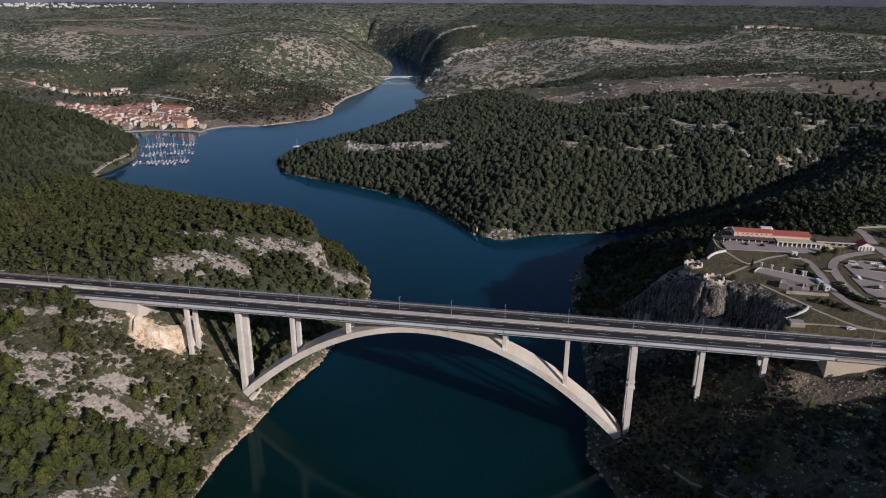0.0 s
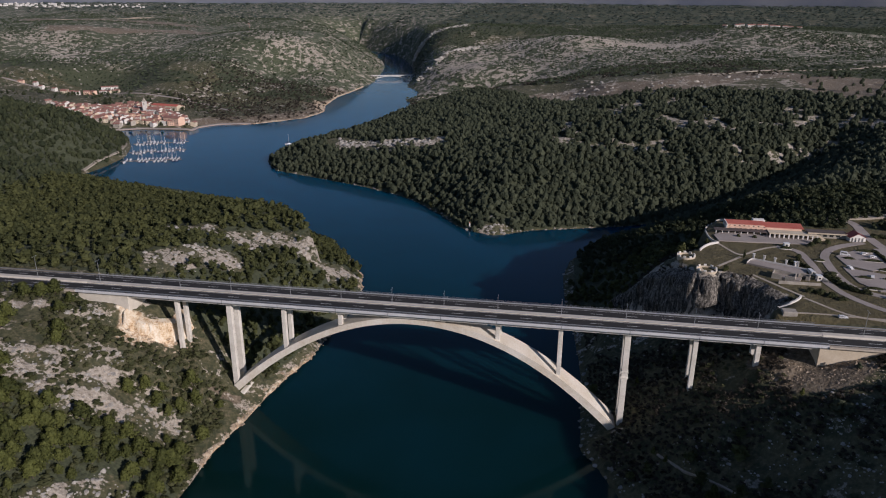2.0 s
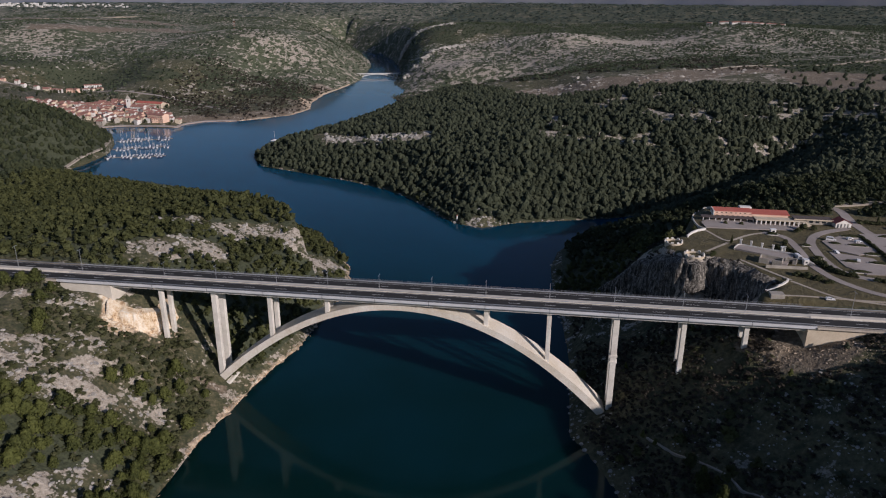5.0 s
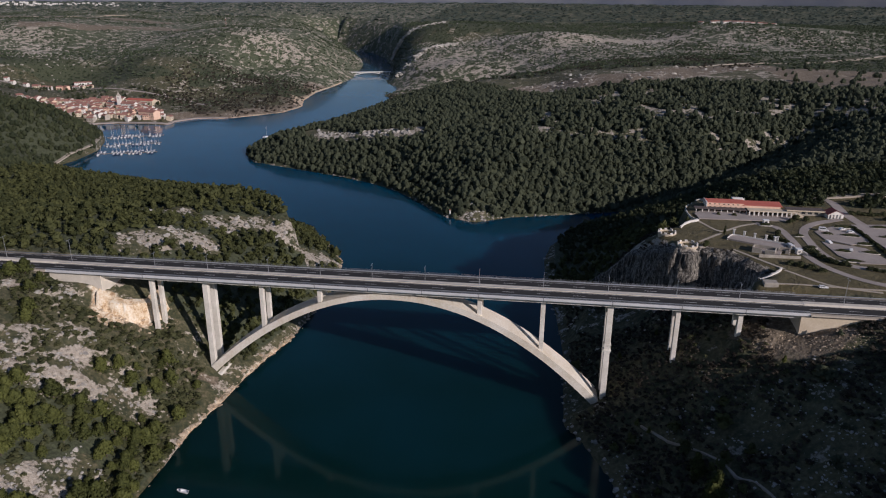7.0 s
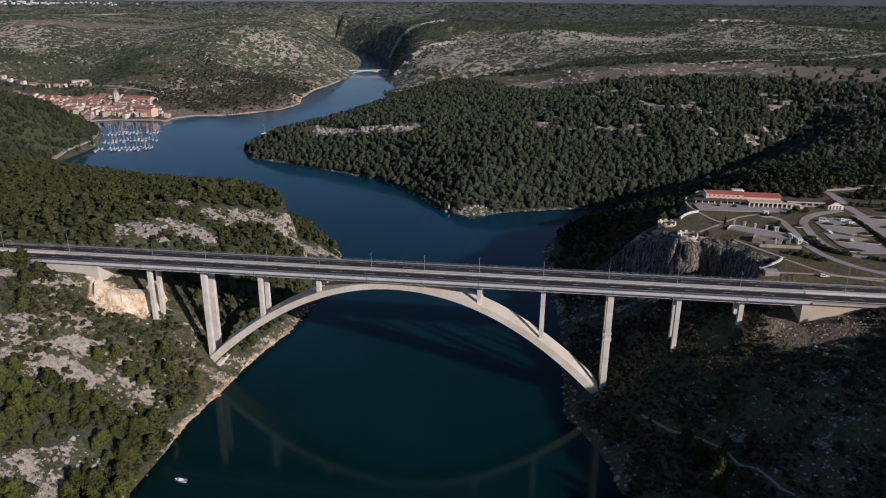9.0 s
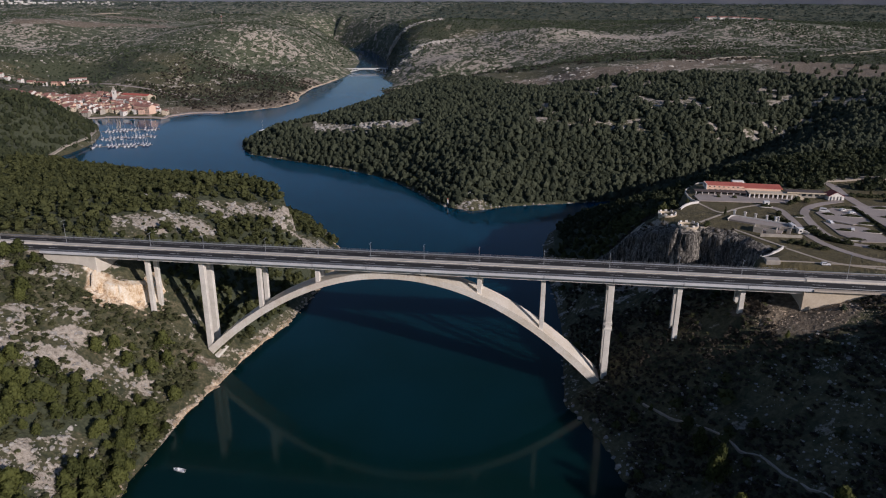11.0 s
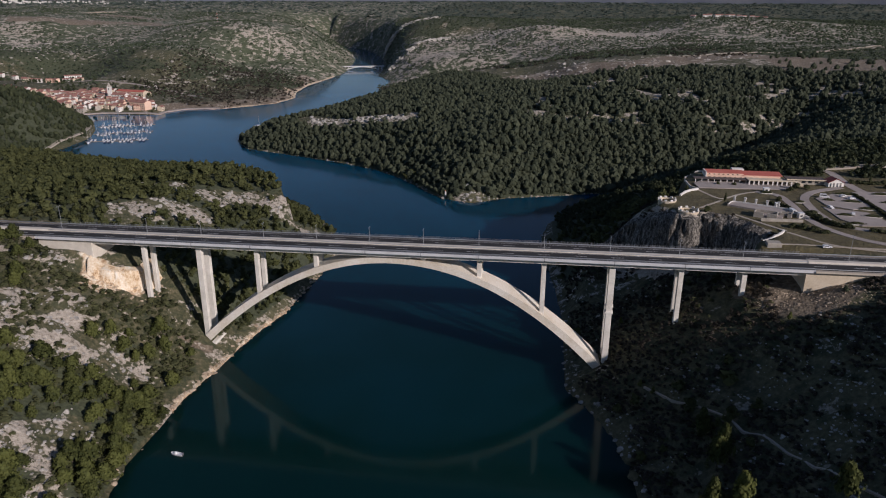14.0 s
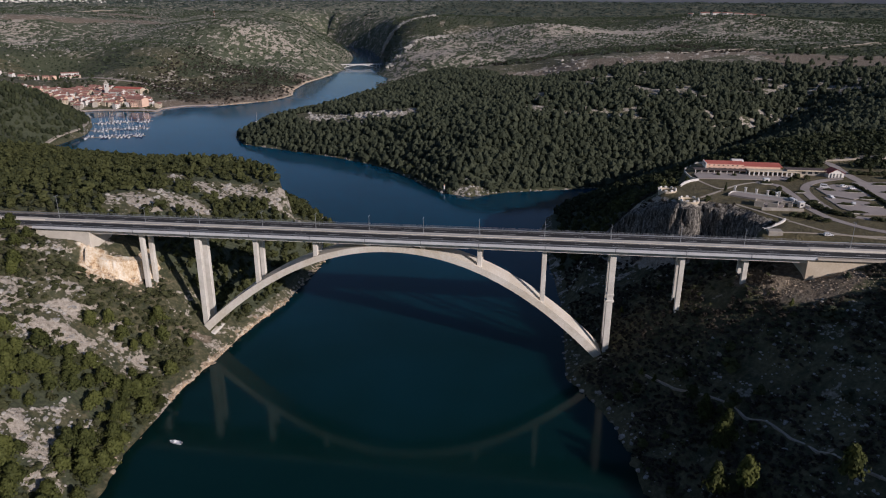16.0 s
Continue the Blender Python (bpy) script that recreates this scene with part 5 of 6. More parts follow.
def place(ob, x, y, turn=0, lift=0.0):
    ob.location = (x, y, float(ground_z(x, y)) + lift)
    ob.rotation_euler = (0, 0, radians(turn))
    return ob


def restaurant():
    """Long salmon restaurant with a red pent roof, a terrace pergola and an arcade."""
    top = tagged(new("restaurant"), "long salmon restaurant with a red roof and a columned terrace", "building")
    g = float(ground_z(200, 155)) + 0.1
    def bx(name, x0, x1, y0, y1, z0, z1, mat, bevel=0.0, label=""):
        bm = bmesh.new()
        box(bm, x0, x1, y0, y1, g + z0, g + z1, bevel)
        return part(name, bm, mat, top, label)
    bx("wall", 181, 228, 151, 159, -1, 3.4, WALL_ROSE)
    bx("upper_wall", 181, 205, 152.2, 160, 3.4, 4.3, WALL_ROSE)
    bx("upper_wall", 205, 228, 151.2, 160, 3.2, 3.7, WALL_ROSE)
    def pent(x0, x1, y0, y1, za, zb):
        v = [(x0, y0, g + za), (x1, y0, g + za), (x1, y1, g + zb), (x0, y1, g + zb)]
        v += [(p[0], p[1], p[2] + 0.3) for p in v]
        mesh_object("roof", v, [[3, 2, 1, 0], [4, 5, 6, 7], [0, 1, 5, 4], [1, 2, 6, 5], [2, 3, 7, 6], [3, 0, 4, 7]], ROOF_RED, top, False)
    pent(180, 205.5, 153.6, 160.6, 4.2, 5.1)
    pent(204, 229.5, 152.0, 160.6, 3.6, 4.7)
    bx("parapet", 180.2, 180.8, 150, 161, 2, 5.5, WALL_WHITE)
    bx("roof_box", 199, 207, 161, 165, -1, 6.0, WALL_WHITE, 0.3)
    for x in np.arange(183, 227, 3.3):
        bx("window", x - 0.7, x + 0.7, 150.94, 151.2, 0.6, 2.4, GLASS)
    for x in np.arange(183, 204, 3.0):
        bx("window", x - 0.5, x + 0.5, 152.14, 152.4, 3.55, 4.1, GLASS)
    bx("terrace_roof", 172, 206, 144.5, 150.8, 2.0, 2.25, ROOF_DARK, 0.05)
    for x in np.arange(173, 206, 4.0):
        bx("column", x - 0.22, x + 0.22, 144.7, 145.1, -1, 2.0, WALL_WHITE)
    for x in np.arange(206, 236, 2.9):
        bx("column", x - 0.4, x + 0.4, 140.6, 141.3, -1, 3.0, WALL_WHITE)
    bx("arcade_beam", 205.6, 236, 140.5, 141.4, 3.0, 3.7, WALL_CREAM)
    bx("arcade_roof", 206, 236, 141.4, 150.9, 2.4, 2.7, WALL_CREAM)
    v = [(236, 140.5, g - 1), (243, 140.5, g - 1), (236, 140.5, g + 3.7)]
    v += [(p[0], 141.2, p[2]) for p in v]
    mesh_object("ramp_wall", v, [[0, 1, 2], [5, 4, 3], [0, 3, 4, 1], [1, 4, 5, 2], [2, 5, 3, 0]], WALL_CREAM, top)
    return top


restaurant()


def annex():
    top = tagged(new("service_building"), "low service building with a flat dark roof", "building")
    g = float(ground_z(240, 150)) + 0.1
    for name, dims, mat in (("wall", (231, 254, 146, 153, -1, 2.9), WALL_STONE), ("roof", (230.4, 254.6, 145.2, 153.8, 2.9, 3.3), ROOF_DARK), ("fascia", (230.3, 254.7, 145.0, 145.2, 2.7, 3.5), WALL_CREAM)):
        bm = bmesh.new()
        box(bm, *dims[:4], g + dims[4], g + dims[5])
        part(name, bm, mat, top)
    for x in np.arange(233, 253, 4.0):
        bm = bmesh.new()
        box(bm, x - 1.2, x + 1.2, 145.94, 146.1, g + 0.9, g + 2.4)
        part("window", bm, GLASS, top)


annex()
shop = gable_house("petrol_shop", 7.0, 10.0, 2.8, 0.5, WALL_WHITE, ROOF_DARK_RED, "small white building with a steep dark red roof and front arches", "building", False)
place(shop, 259, 145, 90 + 8)
for y in (-3.2, -1.1, 1.1, 3.2):
    bm = bmesh.new()
    box(bm, -4.2, -3.7, y - 0.25, y + 0.25, -1, 2.7)
    part("column", bm, WALL_WHITE, shop)


def curved_wall(points, tall, thick, material, label):
    top = draped("parapet_wall", points, thick, material, tall, 1.5)
    return tagged(top, label, "wall")


curved_wall([(184, 174), (178, 175.5), (172, 166), (167.5, 153), (166.5, 139), (168, 128), (171.5, 125)], 1.2, 0.6, PALE_CONCRETE, "curved pale terrace wall above the gorge")
curved_wall([(171, 124.5), (165.6, 121.5), (160.5, 115), (157, 107.5)], 1.4, 0.8, WALL_WHITE, "curved white parapet wall above the cliff")
curved_wall([(199, 43), (196, 37.5), (190.7, 33.5), (185, 30.5), (183.5, 26)], 1.4, 0.8, WALL_WHITE, "curved white parapet wall at the lawn's edge")


def lookout(x, y, radius, turn):
    """A round stone lookout with a crenellated rim, built into the cliff edge."""
    top = tagged(new("lookout"), "round pale stone lookout on the cliff edge", "lookout", "stone lookouts")
    z = 69.0
    n = 18
    rings = [(radius * 0.92, -7.0), (radius, -0.5), (radius * 1.06, 0.6), (radius * 1.06, 1.2), (radius * 0.88, 1.2), (radius * 0.88, 0.3)]
    v = [(r * math.cos(2 * math.pi * k / n), r * math.sin(2 * math.pi * k / n), h) for r, h in rings for k in range(n)]
    f = [[i * n + k, i * n + (k + 1) % n, i * n + n + (k + 1) % n, i * n + n + k] for i in range(len(rings) - 1) for k in range(n)]
    drum = mesh_object("drum", v, f + [[(len(rings) - 1) * n + k for k in range(n)]], WALL_CREAM, top)
    for k in range(9):
        a = 2 * math.pi * k / 9
        bm = bmesh.new()
        box(bm, -0.35, 0.35, -0.8, 0.8, 1.2, 2.2, 0.08)
        m = part("merlon", bm, WALL_WHITE, drum)
        m.location, m.rotation_euler = (radius * 0.97 * math.cos(a), radius * 0.97 * math.sin(a), 0), (0, 0, a)
    top.location, top.rotation_euler = (x, y, z), (0, 0, turn)


lookout(156.2, 75.0, 5.6, 0.2)
lookout(147.5, 96.5, 5.2, 0.9)


def colonnade():
    for x, y in ((186.7, 97.8), (192.0, 94.8), (197.3, 91.8), (202.9, 89.2), (208.8, 87.4)):
        top = tagged(new("stone_pillar"), "free-standing white stone pillar by the terraces", "pillar", "white pillars of the garden")
        bm = bmesh.new()
        box(bm, -0.55, 0.55, -0.4, 0.4, -0.5, 3.6, 0.06)
        part("shaft", bm, WALL_WHITE, top)
        bm = bmesh.new()
        box(bm, -0.75, 0.75, -0.6, 0.6, 3.6, 3.9, 0.05)
        part("capital", bm, WALL_WHITE, top)
        place(top, x, y, -30)


colonnade()
for k, outline in enumerate([[(181, 89), (185, 96), (213, 82), (209, 74)], [(193, 78), (207, 71), (204, 64), (192, 68)]]):
    tagged(slab("garden_terrace", outline, PAVING, 0.7 + 0.5 * k, None, 1.8), "stepped pale stone garden terrace", "terrace", kind="structure")
curved_wall([(181, 88.5), (185.2, 96.5), (199, 89.7), (213.5, 82.3)], 1.5, 0.5, WALL_WHITE, "low white wall round the garden terrace")
curved_wall([(213.5, 82.3), (216.5, 74), (219, 66)], 1.6, 0.9, WALL_WHITE, "white stair wall beside the garden terrace")


def roofless_house(x, y, turn, w, d, h):
    """Four rubble walls without a roof, one with a doorway."""
    top = tagged(new("stone_enclosure"), "roofless rubble stone enclosure on the terrace", "enclosure")
    for dims in ((-w / 2, -0.9, -d / 2, -d / 2 + 0.5), (0.9, w / 2, -d / 2, -d / 2 + 0.5), (-w / 2, w / 2, d / 2 - 0.5, d / 2), (-w / 2, -w / 2 + 0.5, -d / 2 + 0.5, d / 2 - 0.5), (w / 2 - 0.5, w / 2, -d / 2 + 0.5, d / 2 - 0.5)):
        bm = bmesh.new()
        box(bm, *dims, -1.0, h, 0.05)
        part("wall", bm, WALL_STONE, top)
    place(top, x, y, turn, 0.4)


roofless_house(197, 69.5, -22, 12, 7, 2.6)
roofless_house(208, 70.5, -22, 6, 5, 2.0)
bm = bmesh.new()
box(bm, 192, 214, 60.5, 61.3, 68.5, 71.4, 0.1)
tagged(part("retaining_wall", bm, WALL_STONE), "low rubble retaining wall of the garden terrace", "wall")
bm = bmesh.new()
box(bm, 184.5, 191.5, 20.0, 25.0, 62.0, 70.4, 0.2)
tagged(part("stone_plinth", bm, WALL_STONE), "square rubble stone plinth below the parapet", "plinth")


def kiosk(x, y, turn, w=3.2, d=2.4, h=2.4):
    top = tagged(new("kiosk"), "small white flat-roofed kiosk, or block standing for the stair wall", "kiosk", "white kiosks")
    for name, dims, mat in (("wall", (-w / 2, w / 2, -d / 2, d / 2, -0.4, h), WALL_WHITE), ("roof", (-w / 2 - 0.25, w / 2 + 0.25, -d / 2 - 0.25, d / 2 + 0.25, h, h + 0.2), HULL), ("window", (-w / 4, w / 4, -d / 2 - 0.03, -d / 2 + 0.1, 0.9, 1.8), GLASS)):
        bm = bmesh.new()
        box(bm, *dims, 0.03 if name != "window" else 0)
        part(name, bm, mat, top)
    place(top, x, y, turn, 0.1)


kiosk(212, 124.5, 5)
# the next three blocks stand in for white sloping stair walls
kiosk(215.2, 69.4, 10, 2.6, 2.6, 2.8)
kiosk(209, 91, 12, 2.0, 1.6, 2.2)
kiosk(214, 79, 8, 1.6, 5.0, 2.0)


def vehicle(long, wide, tall, bonnet, label, category):
    """A parked car or van along x: body with a stepped outline, glazing, lamps and four wheels."""
    top = tagged(new(category.replace(" ", "_")), label, category, "vehicles in the car park")
    a, b_ = -long / 2, long / 2
    sec = [(a, 0.35), (b_, 0.35), (b_, 0.8), (b_ - bonnet * 0.8, 1.0), (b_ - bonnet, tall * 0.62), (b_ - bonnet - 0.7, tall), (a + 0.25, tall), (a, tall * 0.6)]
    n = len(sec)
    v = [(x, y, z) for y in (-wide / 2, wide / 2) for x, z in sec]
    mesh_object("body", v, [list(range(n))[::-1], [n + i for i in range(n)]] + [[i, (i + 1) % n, n + (i + 1) % n, n + i] for i in range(n)], CAR_PAINT, top)
    for s in (-1, 1):
        bm = bmesh.new()
        box(bm, a + 0.4, b_ - bonnet - 0.75, s * wide / 2 - 0.02, s * wide / 2 + 0.02, tall * 0.62, tall * 0.9)
        part("side_window", bm, GLASS, top)
        bm = bmesh.new()
        box(bm, b_ - 0.05, b_ + 0.03, s * wide * 0.32 - 0.18, s * wide * 0.32 + 0.18, 0.6, 0.78)
        part("headlight", bm, STEEL, top)
        for x in (a + long * 0.18, b_ - long * 0.18):
            bm = bmesh.new()
            bmesh.ops.create_cone(bm, cap_ends=True, segments=14, radius1=0.34, radius2=0.34, depth=0.24, matrix=Matrix.Translation((x, s * (wide / 2 - 0.1), 0.34)) @ Matrix.Rotation(math.pi / 2, 4, "X"))
            wheel = part("wheel", bm, RUBBER, top)
            bm = bmesh.new()
            bmesh.ops.create_cone(bm, cap_ends=True, segments=12, radius1=0.21, radius2=0.19, depth=0.28, matrix=Matrix.Translation((x, s * (wide / 2 - 0.1), 0.34)) @ Matrix.Rotation(math.pi / 2, 4, "X"))
            part("rim", bm, STEEL, wheel)
    return top


van = vehicle(5.6, 2.0, 2.4, 1.2, "white van parked on grey asphalt", "van")
van_lift = 0.14
place(van, 243, 113.5, -12, van_lift)
car = vehicle(4.3, 1.75, 1.5, 1.1, "white car parked on grey asphalt", "car")
place(car, 255, 117, 25, 0.14)
for x, y, turn in ((258, 112, 20), (246, 78, 75), (238.5, 90.5, -70)):
    place(copy_thing(car, Matrix()), x, y, turn, 0.14)
# a car body stands in for a small white signboard here
sign_stand_in = tagged(copy_thing(car, Matrix()), "white car standing in for a signboard beside the motorway")
place(sign_stand_in, 212.5, 20.0, 4, 0.1)


def garden_clump(name, label, category, x, y, wide, tall, seed, group=""):
    top = tagged(new(name), label, category, group)
    tv, tt = pine_template(seed, 6, 150, 0.13)
    tv = tv.copy()
    tv[:, 2] = (tv[:, 2] - 0.12) * 1.1
    crown = triangles("crown", tv * np.array([wide, wide, tall]), tt, SHRUB, {"tint": np.full(len(tv), 0.3)})
    crown.parent = top
    st = triangles("stem", trunk_template(0.4)[0] * np.array([tall, tall, tall]), trunk_template()[1], BARK)
    st.parent = top
    place(top, x, y, seed * 40)


for k, (x, y, w, h) in enumerate([(206, 51, 7, 2.6), (210.5, 49.5, 8, 3.0), (215, 46, 8, 2.8), (219.5, 42, 6, 2.4), (224, 76, 6, 2.6), (226, 72, 5, 2.0), (225, 67, 5, 2.2), (227, 61, 5, 2.0),
                                  (231, 58, 4, 1.8), (236, 56.5, 4, 1.8), (214, 104, 5, 3.0), (212.5, 99, 4, 2.4), (233, 133, 8, 4.5), (228, 128, 6, 3.2), (239, 134, 6, 3.4), (186, 139, 4, 2.6), (196, 138.5, 4, 2.4)]):
    garden_clump("garden_bush", "dark evergreen bush on the rest area's lawn", "bush", x, y, w, h, 100 + k, "bushes of the rest area")
for k, (x, y, h) in enumerate([(181.5, 98, 6.5), (283, 150, 7.0)]):
    garden_clump("cypress", "slim dark cypress standing in the lawn", "tree", x, y, 2.2, h, 130 + k, "cypresses")


def hedge(points, wide, tall, seed, label):
    """A clipped-wild hedge: overlapping leafy clumps along a line."""
    r = np.random.RandomState(seed)
    V, T, n = [], [], 0
    for (ax, ay), (bx_, by_) in zip(points, points[1:]):
        m = max(1, int(math.hypot(bx_ - ax, by_ - ay) / (wide * 0.45)))
        for k in range(m):
            tv, tt = pine_template(seed + n % 5, 4, 70, 0.15)
            x, y = ax + (bx_ - ax) * k / m + r.normal() * 0.4, ay + (by_ - ay) * k / m + r.normal() * 0.4
            s = wide * (0.8 + 0.6 * r.rand())
            V.append((tv - np.array([0, 0, 0.2])) * np.array([s * 1.4, s * 1.4, tall * (0.8 + 0.5 * r.rand())]) + np.array([x, y, float(ground_z(x, y))]))
            T.append(tt + n); n += len(tv)
    V = np.concatenate(V)
    return tagged(triangles("hedge", V, np.concatenate(T), SHRUB, {"tint": np.full(len(V), 0.15)}), label, "hedge", "hedges of the rest area")


hedge([(221, 74), (224, 66), (229, 56), (237, 51)], 3.4, 2.6, 400, "dark evergreen hedge between two service roads")
hedge([(244, 47.5), (256, 44.5), (270, 40)], 3.0, 2.2, 410, "dark evergreen hedge beside the loop road")
hedge([(263.5, 124), (264, 100), (263.5, 66)], 2.2, 1.8, 420, "low dark hedge between two car parks")
hedge([(272, 152), (282, 150), (296, 152)], 3.5, 3.0, 430, "tall dark hedge behind the car park")
hedge([(290, 140), (305, 145), (318, 150)], 4.0, 3.2, 450, "dark shrubs on the slope beside the exit road")
hedge([(240, 172), (252, 170), (262, 172)], 4.0, 3.4, 460, "dark evergreen shrubs behind the service building")
hedge([(206, 96), (213, 92), (216, 84)], 2.0, 2.2, 440, "dark hedge beside the stepped garden")


def island(x, y, a, b_, turn):
    """A planted oval island with a kerb."""
    top = tagged(new("planted_island"), "oval planted traffic island with a stone kerb", "traffic island", "planted islands")
    n = 20
    ring = [(math.cos(2 * math.pi * k / n), math.sin(2 * math.pi * k / n)) for k in range(n)]
    v = [(a * c, b_ * s, z) for z in (-0.3, 0.3) for c, s in ring] + [(0.93 * a * c, 0.86 * b_ * s, 0.3) for c, s in ring]
    mesh_object("kerb", v, [[k, (k + 1) % n, n + (k + 1) % n, n + k] for k in range(n)] + [[n + k, n + (k + 1) % n, 2 * n + (k + 1) % n, 2 * n + k] for k in range(n)], CONCRETE, top)
    tv, tt = pine_template(int(x * 7), 8, 130, 0.13)
    tv = (tv - np.array([0, 0, 0.2])) * np.array([2.3 * a, 2.5 * b_, 2.0])
    triangles("planting", tv, tt, SHRUB, {"tint": np.full(len(tv), 0.15)}).parent = top
    place(top, x, y, turn, 0.15)


for x, y, a, b_, t in ((211, 121, 4.2, 2.2, 0), (225, 101, 3.0, 1.4, 0), (225.5, 80, 3.4, 1.9, 0), (243, 107, 4.0, 1.9, 0), (258, 122, 6.5, 2.0, -5), (279, 124, 6.5, 2.2, 0), (255, 105, 6.5, 1.7, -5),
                      (241, 76, 4.2, 1.7, -10), (255, 75, 5.2, 1.5, -10), (241, 60, 5.0, 1.5, -5), (277, 105, 6.0, 1.8, 0), (274, 84, 6.0, 1.8, 0), (258, 90, 4.5, 1.4, -10)):
    island(x, y, a, b_, t)


# ---- the town across the water ----
rr = np.random.RandomState(200)
walls = [WALL_WHITE, WALL_WHITE, WALL_CREAM, WALL_ROSE, WALL_STONE, WALL_CREAM]
names = {WALL_WHITE: "white", WALL_CREAM: "cream", WALL_ROSE: "rose", WALL_STONE: "grey stone"}
TOWN = [(-722, 738), (-680, 742), (-646, 764), (-560, 790), (-575, 800), (-640, 850), (-650, 905), (-760, 912), (-820, 850), (-860, 800), (-790, 770)]
kit = []
for k in range(10):
    w, d, h = rr.uniform(7.5, 12), rr.uniform(7, 9), rr.choice([3.8, 5.0, 6.2, 6.8])
    wall = walls[k % 6]
    kit.append(tagged(gable_house("house", w, d, h, 0.42, wall, ROOF_TILE, names[wall] + " town house with a terracotta tiled roof", "house"), group="houses of the town"))
used = set()


def town_house(x, y, turn):
    k = rr.randint(len(kit))
    ob = kit[k] if k not in used else copy_thing(kit[k], Matrix())
    used.add(k)
    place(ob, x, y, turn)


for gy in np.arange(735, 920, 11.5):
    for gx in np.arange(-870, -550, 13.0):
        x, y = gx + rr.uniform(-3, 3) + (gy % 27) * 0.3, gy + rr.uniform(-2.5, 2.5)
        if inside(np.array([x]), np.array([y]), TOWN)[0] and rr.rand() < 0.84 and math.hypot(x + 690, y - 844) > 14 and not (-708 < x < -642 and 876 < y < 905) and shore(np.array([x]), np.array([y]))[0] > 9:
            town_house(x, y, rr.choice([0, 90, 20, -25, 70]) + rr.uniform(-8, 8))
for x, y in ((-950, 972), (-936, 980), (-922, 975), (-908, 985), (-896, 990), (-960, 985), (-905, 1005), (-890, 1012), (-880, 1020), (-868, 1026), (-985, 990), (-1010, 985), (-1035, 1000), (-1060, 990), (-975, 1010)):
    town_house(x, y, rr.uniform(-30, 30))
for k, ob in enumerate(kit):
    if k not in used:
        place(ob, -760 - 14 * k, 860, 0)


gx, gy = rr.uniform(-1050, -560, 420), rr.uniform(745, 1010, 420)
ok = (shore(gx, gy) > 10) & (rr.rand(420) < np.where(inside(gx, gy, TOWN), 0.35, 0.8 * step(fbm(gx, gy, 40, 78), 0.45, 0.6)))
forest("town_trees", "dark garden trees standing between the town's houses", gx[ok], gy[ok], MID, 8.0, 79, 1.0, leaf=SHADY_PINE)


def church():
    top = tagged(new("church_tower"), "tall pale stone bell tower with a pointed roof", "tower")
    bm = bmesh.new()
    box(bm, -3, 3, -3, 3, -2, 21, 0.1)
    part("shaft", bm, WALL_WHITE, top)
    bm = bmesh.new()
    box(bm, -3.3, 3.3, -3.3, 3.3, 21, 21.6)
    part("cornice", bm, WALL_WHITE, top)
    bm = bmesh.new()
    bmesh.ops.create_cone(bm, cap_ends=True, segments=4, radius1=4.2, radius2=0.1, depth=7, matrix=Matrix.Translation((0, 0, 25.1)) @ Matrix.Rotation(math.pi / 4, 4, "Z"))
    part("spire", bm, WALL_STONE, top)
    for s in (-1, 1):
        bm = bmesh.new()
        box(bm, -0.7, 0.7, s * 3 - 0.05, s * 3 + 0.05, 16, 19.5)
        part("bell_opening", bm, GLASS, top)
    place(top, -690, 844, 10)


church()
place(gable_house("church_nave", 26, 13, 8.5, 0.45, WALL_WHITE, ROOF_TILE, "white church nave with a terracotta roof", "church"), -672, 846, -5)
place(gable_house("school_building", 56, 14, 7.5, 0.35, WALL_CREAM, ROOF_RED, "long cream building with a bright red roof", "building"), -675, 890, -8)
place(gable_house("quay_building", 34, 15, 10.5, 0.4, WALL_ROSE, ROOF_TILE, "large rose building with a red tiled roof on the quay", "building"), -600, 785, -15)
place(gable_house("hillside_building", 34, 10, 6.0, 0.3, WALL_WHITE, ROOF_TILE, "long white building on the hillside above the town", "building"), -925, 1085, 35)
way("town_road", [(-1100, 985), (-982, 990), (-852, 995), (-740, 985), (-633, 975), (-560, 930)], 6.0, PAVING, 0.4, 12.0, label="pale road running behind the town", category="road")
way("quay", [(-720, 734), (-680, 737), (-646, 760), (-556, 766), (-562, 786), (-541, 828), (-487, 845)], 6.0, PAVING, 0.8, 4.0, label="pale stone quay along the town's waterfront", category="quay")


